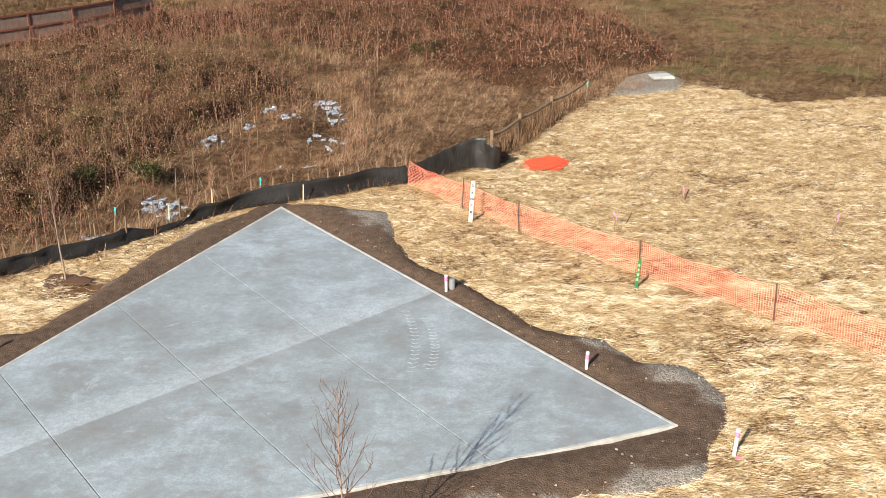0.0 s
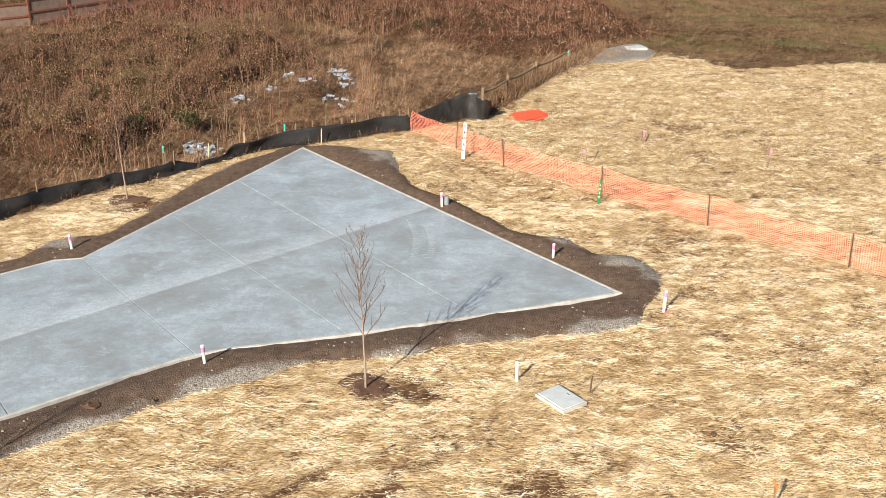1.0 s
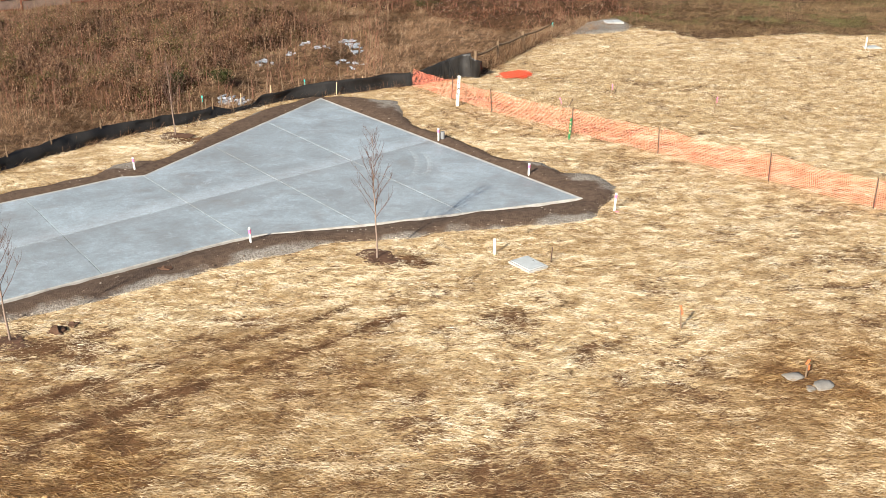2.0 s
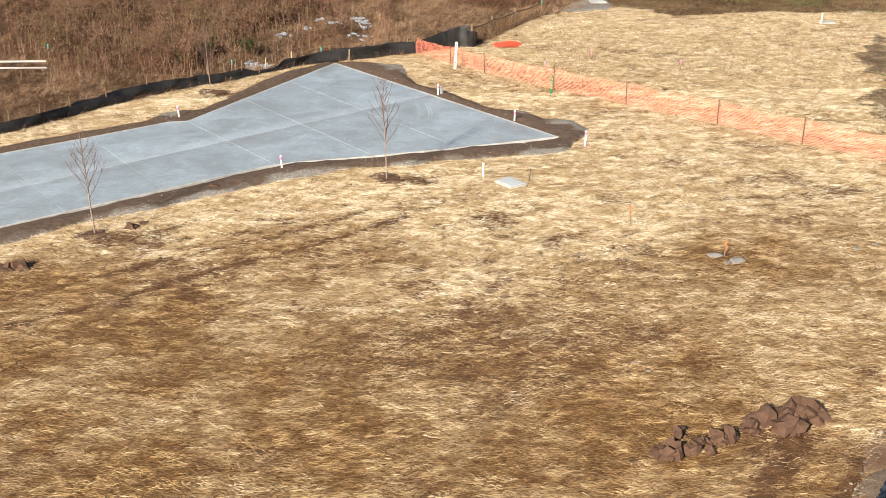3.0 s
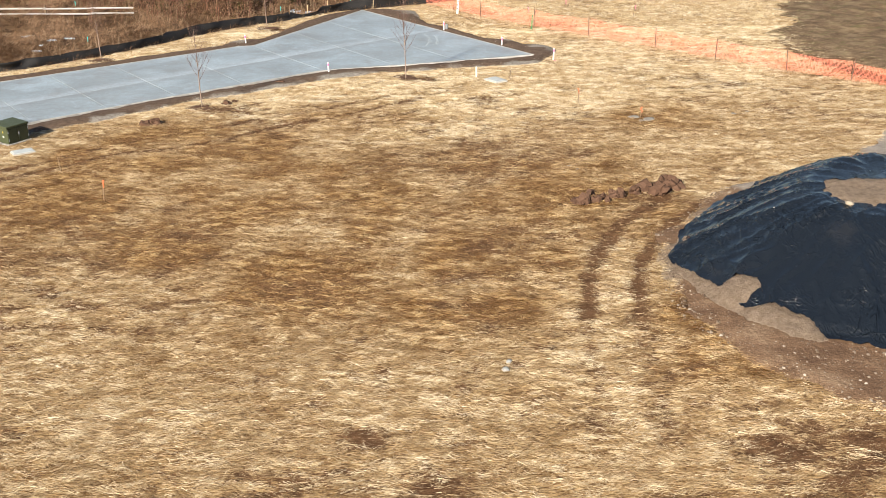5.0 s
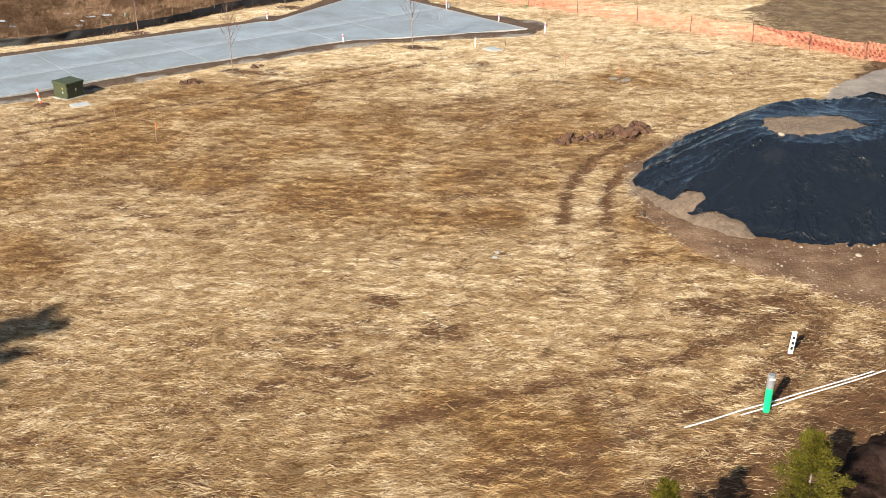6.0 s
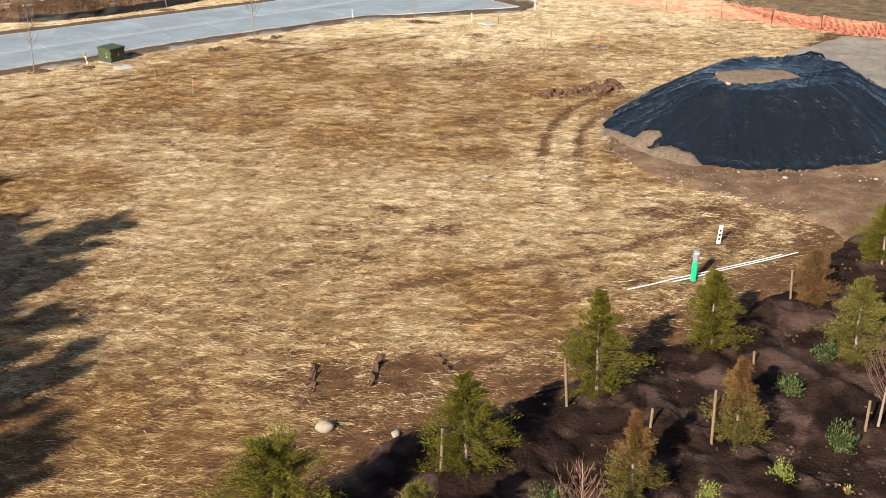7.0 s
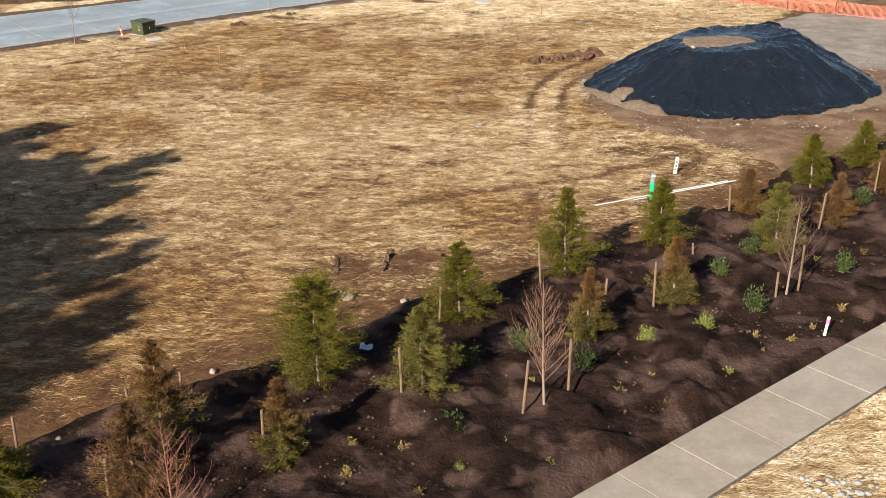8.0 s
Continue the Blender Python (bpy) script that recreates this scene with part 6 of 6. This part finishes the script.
def brush_keep(x, y):
    out = smooth(-inside(x, y, STRAW) + 0.4 * wavy(x, y, 0.8, 114), -0.5, 0.4) * (0.55 + 0.45 * wavy(x, y, 1.6, 112) + 0.6 * wavy(x, y, 0.5, 113))
    for poly, h, _, _, seed in THICKETS:
        out = out * (1 - (0.72, 0.85, 0.5, 0.9)[seed - 1] * smooth(inside(x, y, poly), -0.6, 0.6))
    return out * (1 - 0.6 * smooth(line_distance(x, y, STREAM), 0.6, 0.2)) * off_ice(x, y - 0.25)


grass("dry_grass", 52000, -42, 11, 12.7, 56.4, brush_keep, 0.55, M_DRY, "matted tan dry grass along the ditch", "dry grass", 0.014, 17, 2.0, 1)
grass("field_grass", 25000, 6, 40, 43, 83, lambda x, y: brush_keep(x, y) * smooth(x - 0.19 * (60 - y), 4, 8), 0.42, M_FIELD, "flattened brown field grass with green patches", "field grass", 0.020, 16, 2.6, 2)
grass("back_grass", 16000, -40, 12, 53.7, 86, brush_keep, 0.55, M_FIELD, "tall brown grass behind the brambles", "dry grass", 0.026, 12, 0.8, 3)
def tall_stems(name, m, x0, x1, y0, y1, keep, label, mat, seed, tall=1.3):
    """Upright dead stems and suckers, each a thin forked stalk."""
    g = np.random.default_rng(900 + seed)
    t = Tubes(3)
    x, y = g.uniform(x0, x1, m), g.uniform(y0, y1, m)
    ok = g.random(m) < keep(x, y)
    for a, b in zip(x[ok], y[ok]):
        z, h = gz(a, b), tall * g.uniform(0.5, 1.4)
        dx, dy = g.normal(0, 0.14, 2) * h
        t.add([(a, b, z), (a + dx * 0.4, b + dy * 0.4, z + h * 0.5), (a + dx, b + dy, z + h)], [0.011, 0.008, 0.004])
        t.add([(a + dx * 0.4, b + dy * 0.4, z + h * 0.5), (a - dx * 0.5 + 0.1, b + dy, z + h * 0.9)], [0.007, 0.003])
    tagged(t.part(name, mat, None), label, "dead stems", kind="stuff")


tall_stems("dead_stems", 1500, -30, -3, 26.8, 59, lambda x, y: smooth(-inside(x, y, STRAW), 0.5, 1.5) * np.clip(0.45 + 0.6 * wavy(x, y, 2.5, 130), 0.05, 1), "upright dead reddish brown stems above the brambles", M_TWIG, 1)
tall_stems("pale_stems", 900, -30, -3, 26.8, 59, lambda x, y: smooth(-inside(x, y, STRAW), 0.5, 1.5) * np.clip(0.45 + 0.7 * wavy(x, y, 2.0, 133), 0.05, 1), "upright dead tan stems in the thicket", M_DRYSTEM, 5)
tall_stems("dry_suckers", 1500, -16, 10, 53.7, 80.5, lambda x, y: np.clip(0.5 + 0.6 * wavy(x, y, 3.0, 131), 0.05, 1), "thin brown suckers standing above far brambles", M_GREYTW, 2, 1.4)
tall_stems("field_stems", 900, 9, 34, 48.3, 80.5, lambda x, y: np.clip(0.3 + 0.7 * wavy(x, y, 3.0, 132), 0, 1), "thin brown stems standing in the field", M_GREYTW, 3, 1.0)
grass("verge_grass", 1700, -40, 2, 6.7, 36, lambda x, y: smooth(line_distance(x, y, SILT), 0.9, 0.1) * (y > 16), 0.5, M_DRY, "dry grass standing along the silt fence", "dry grass", 0.016, 8, 0.5, 4)

grass("fence_grass", 900, 0.5, 8.5, 35.5, 46.5, lambda x, y: smooth(line_distance(x, y, [(1.8, 36.2), (6.7, 45.2)]), 0.9, 0.1), 0.85, M_DRY, "tall dry grass grown over the old rail fence", "dry grass", 0.016, 14, 0.6, 6)


IN_STRAW, IN_SHOULDER, IN_EARTH = (inside(TGX[::2, ::2], TGY[::2, ::2], p) for p in (STRAW, SHOULDER, EARTH))


def straw_keep(x, y):
    earth = looked_up(IN_EARTH, 0.32, x, y)
    k = np.maximum(smooth(looked_up(IN_STRAW, 0.32, x, y) + 0.7 * wavy(x, y, 1.1, 120) + 0.4 * wavy(x, y, 0.35, 128), -0.3, 0.5), 0.5 * smooth(earth + 1.5 * wavy(x, y, 2.0, 125), 2.2, -1.2) * smooth(earth, -1.2, -0.4)) * (1 - smooth(looked_up(IN_SHOULDER, 0.32, x, y) + 0.16 * wavy(x, y, 1.1, 31), -0.12, 0.06))
    return k * (1 - 0.96 * bare(x, y)) * (0.20 + 0.80 * smooth(wavy(x * 0.4, y, 0.20, 121) + 0.35 * wavy(x * 0.6, y, 1.1, 123), -0.55, 0.5))


def straw(name, m, x0, x1, y0, y1, keep, seed, label, grow=1.0, brown=1.0):
    g = np.random.default_rng(800 + seed)
    x, y = g.uniform(x0, x1, m), g.uniform(y0, y1, m)
    ok = g.random(m) < keep(x, y)
    x, y = x[ok], y[ok]
    n_ = len(x)
    a = 0.05 + 0.45 * wavy(x, y, 1.3, 122) + g.normal(0, 0.50, n_)
    wisp = np.where(g.random(n_) < 0.12, 1.6, 1.0)
    length = grow * g.uniform(0.08, 0.28, n_) * wisp ** 0.5
    width = grow * g.uniform(0.0042, 0.0088, n_) * wisp
    ca, sa, tilt = np.cos(a), np.sin(a), g.normal(0, 0.15, n_)
    c = np.stack([x, y, ground_z(x, y) + 0.012 + 0.055 * g.random(n_) ** 2], 1)
    d = np.stack([ca, sa, tilt], 1) * (length / 2)[:, None]
    s = np.stack([-sa, ca, g.normal(0.25, 0.5, n_)], 1) * (width / 2)[:, None]
    v = np.stack([c - d - s, c + d, c - d + s], 1).reshape(-1, 3)
    me = mesh_np(name, v, np.arange(n_ * 3).reshape(-1, 3), M_STRAW)
    floats(me, "tuft", np.repeat(np.clip(0.48 + 1.05 * wavy(x * 0.45, y, 0.15, 126) + 0.30 * wavy(x * 0.5, y, 0.6, 127), 0, 1), 3))
    floats(me, "tone", np.repeat(np.clip(tone(x, y) * brown + g.normal(0, 0.16, n_), 0, 1), 3))
    tagged(new(name, me), label, "straw", kind="stuff")


straw("straw_mulch", 3900000, -30, 27, -45.6, 24.2, straw_keep, 1, "loose golden straw mulch spread over the lot")
straw("far_straw_mulch", 1100000, -30, 30, 10.7, 49.7, lambda x, y: straw_keep(x, y) * smooth(y, 20, 25), 2, "pale straw mulch spread beyond the orange netting", 1.0, 0.7)
straw("verge_straw", 520000, 2, 22, -54, -30, lambda x, y: smooth((x - WALK_IN.x) * WALK_N.x + (y - WALK_IN.y) * WALK_N.y + 0.2 * wavy(x, y, 0.6, 5), 1.48, 1.80) * smooth((x - WALK_IN.x) * WALK_N.x + (y - WALK_IN.y) * WALK_N.y + wavy(x, y, 2.5, 129), 11, 5) * smooth(np.abs(x - 12), 10, 6), 3, "thick golden straw beside the sidewalk", 0.8, 0.1)


def pebbles(name, m, x0, x1, y0, y1, keep, lift, label, seed, small=0.02, big=0.07):
    """Loose pebbles as little lopsided wedges."""
    g = np.random.default_rng(950 + seed)
    x, y = g.uniform(x0, x1, m), g.uniform(y0, y1, m)
    ok = g.random(m) < keep(x, y)
    x, y = x[ok], y[ok]
    n_ = len(x)
    r = (small + (big - small) * g.random(n_) ** 3)[:, None, None]
    base = np.array([[-1, -0.8, 0], [0.9, -1, 0], [1, 0.9, 0], [-0.9, 1, 0], [-0.5, -0.4, 0.9], [0.5, -0.5, 1.0], [0.4, 0.5, 0.8], [-0.5, 0.4, 0.9]])
    v = (base[None] + g.normal(0, 0.15, (n_, 8, 3))) * r
    v[..., 0] += x[:, None]
    v[..., 1] += y[:, None]
    v[..., 2] += (ground_z(x, y) + lift(x, y))[:, None]
    quads = np.array([[0, 1, 5, 4], [1, 2, 6, 5], [2, 3, 7, 6], [3, 0, 4, 7], [4, 5, 6, 7]])
    f = (np.arange(n_)[:, None, None] * 8 + quads[None]).reshape(-1, 4)
    tagged(part_np(name, v.reshape(-1, 3), f, M_CLOD if seed == 3 else M_PEBBLE), label, "pebbles", kind="stuff")


pebbles("apron_pebbles", 15000, 7, 24, -25.5, -4, lambda x, y: smooth(-np.hypot(*pile_uv(x, y)), -1.9, -1.05) * (np.hypot(*pile_uv(x, y)) > 0.97) * (inside(x, y, STRAW) < 0.5), lambda x, y: 0.05 + 0 * x, "pale pebbles scattered on mud around the stockpile", 1, 0.010, 0.050)
pebbles("shoulder_pebbles", 6000, -14, 8, 6.7, 32.2, lambda x, y: (inside(x, y, SHOULDER) > 0) * (inside(x, y, PAD) < -0.25), lambda x, y: 0.10 + 0 * x, "small grey gravel on the dirt shoulder", 2, 0.012, 0.04)
pebbles("bed_crumbs", 9000, -10, 20, -51, -21.5, lambda x, y: inside(x, y, BED) > 0.3, lambda x, y: 0.16 + 0 * x, "crumbs of bark and stone on dark soil", 3, 0.012, 0.045)
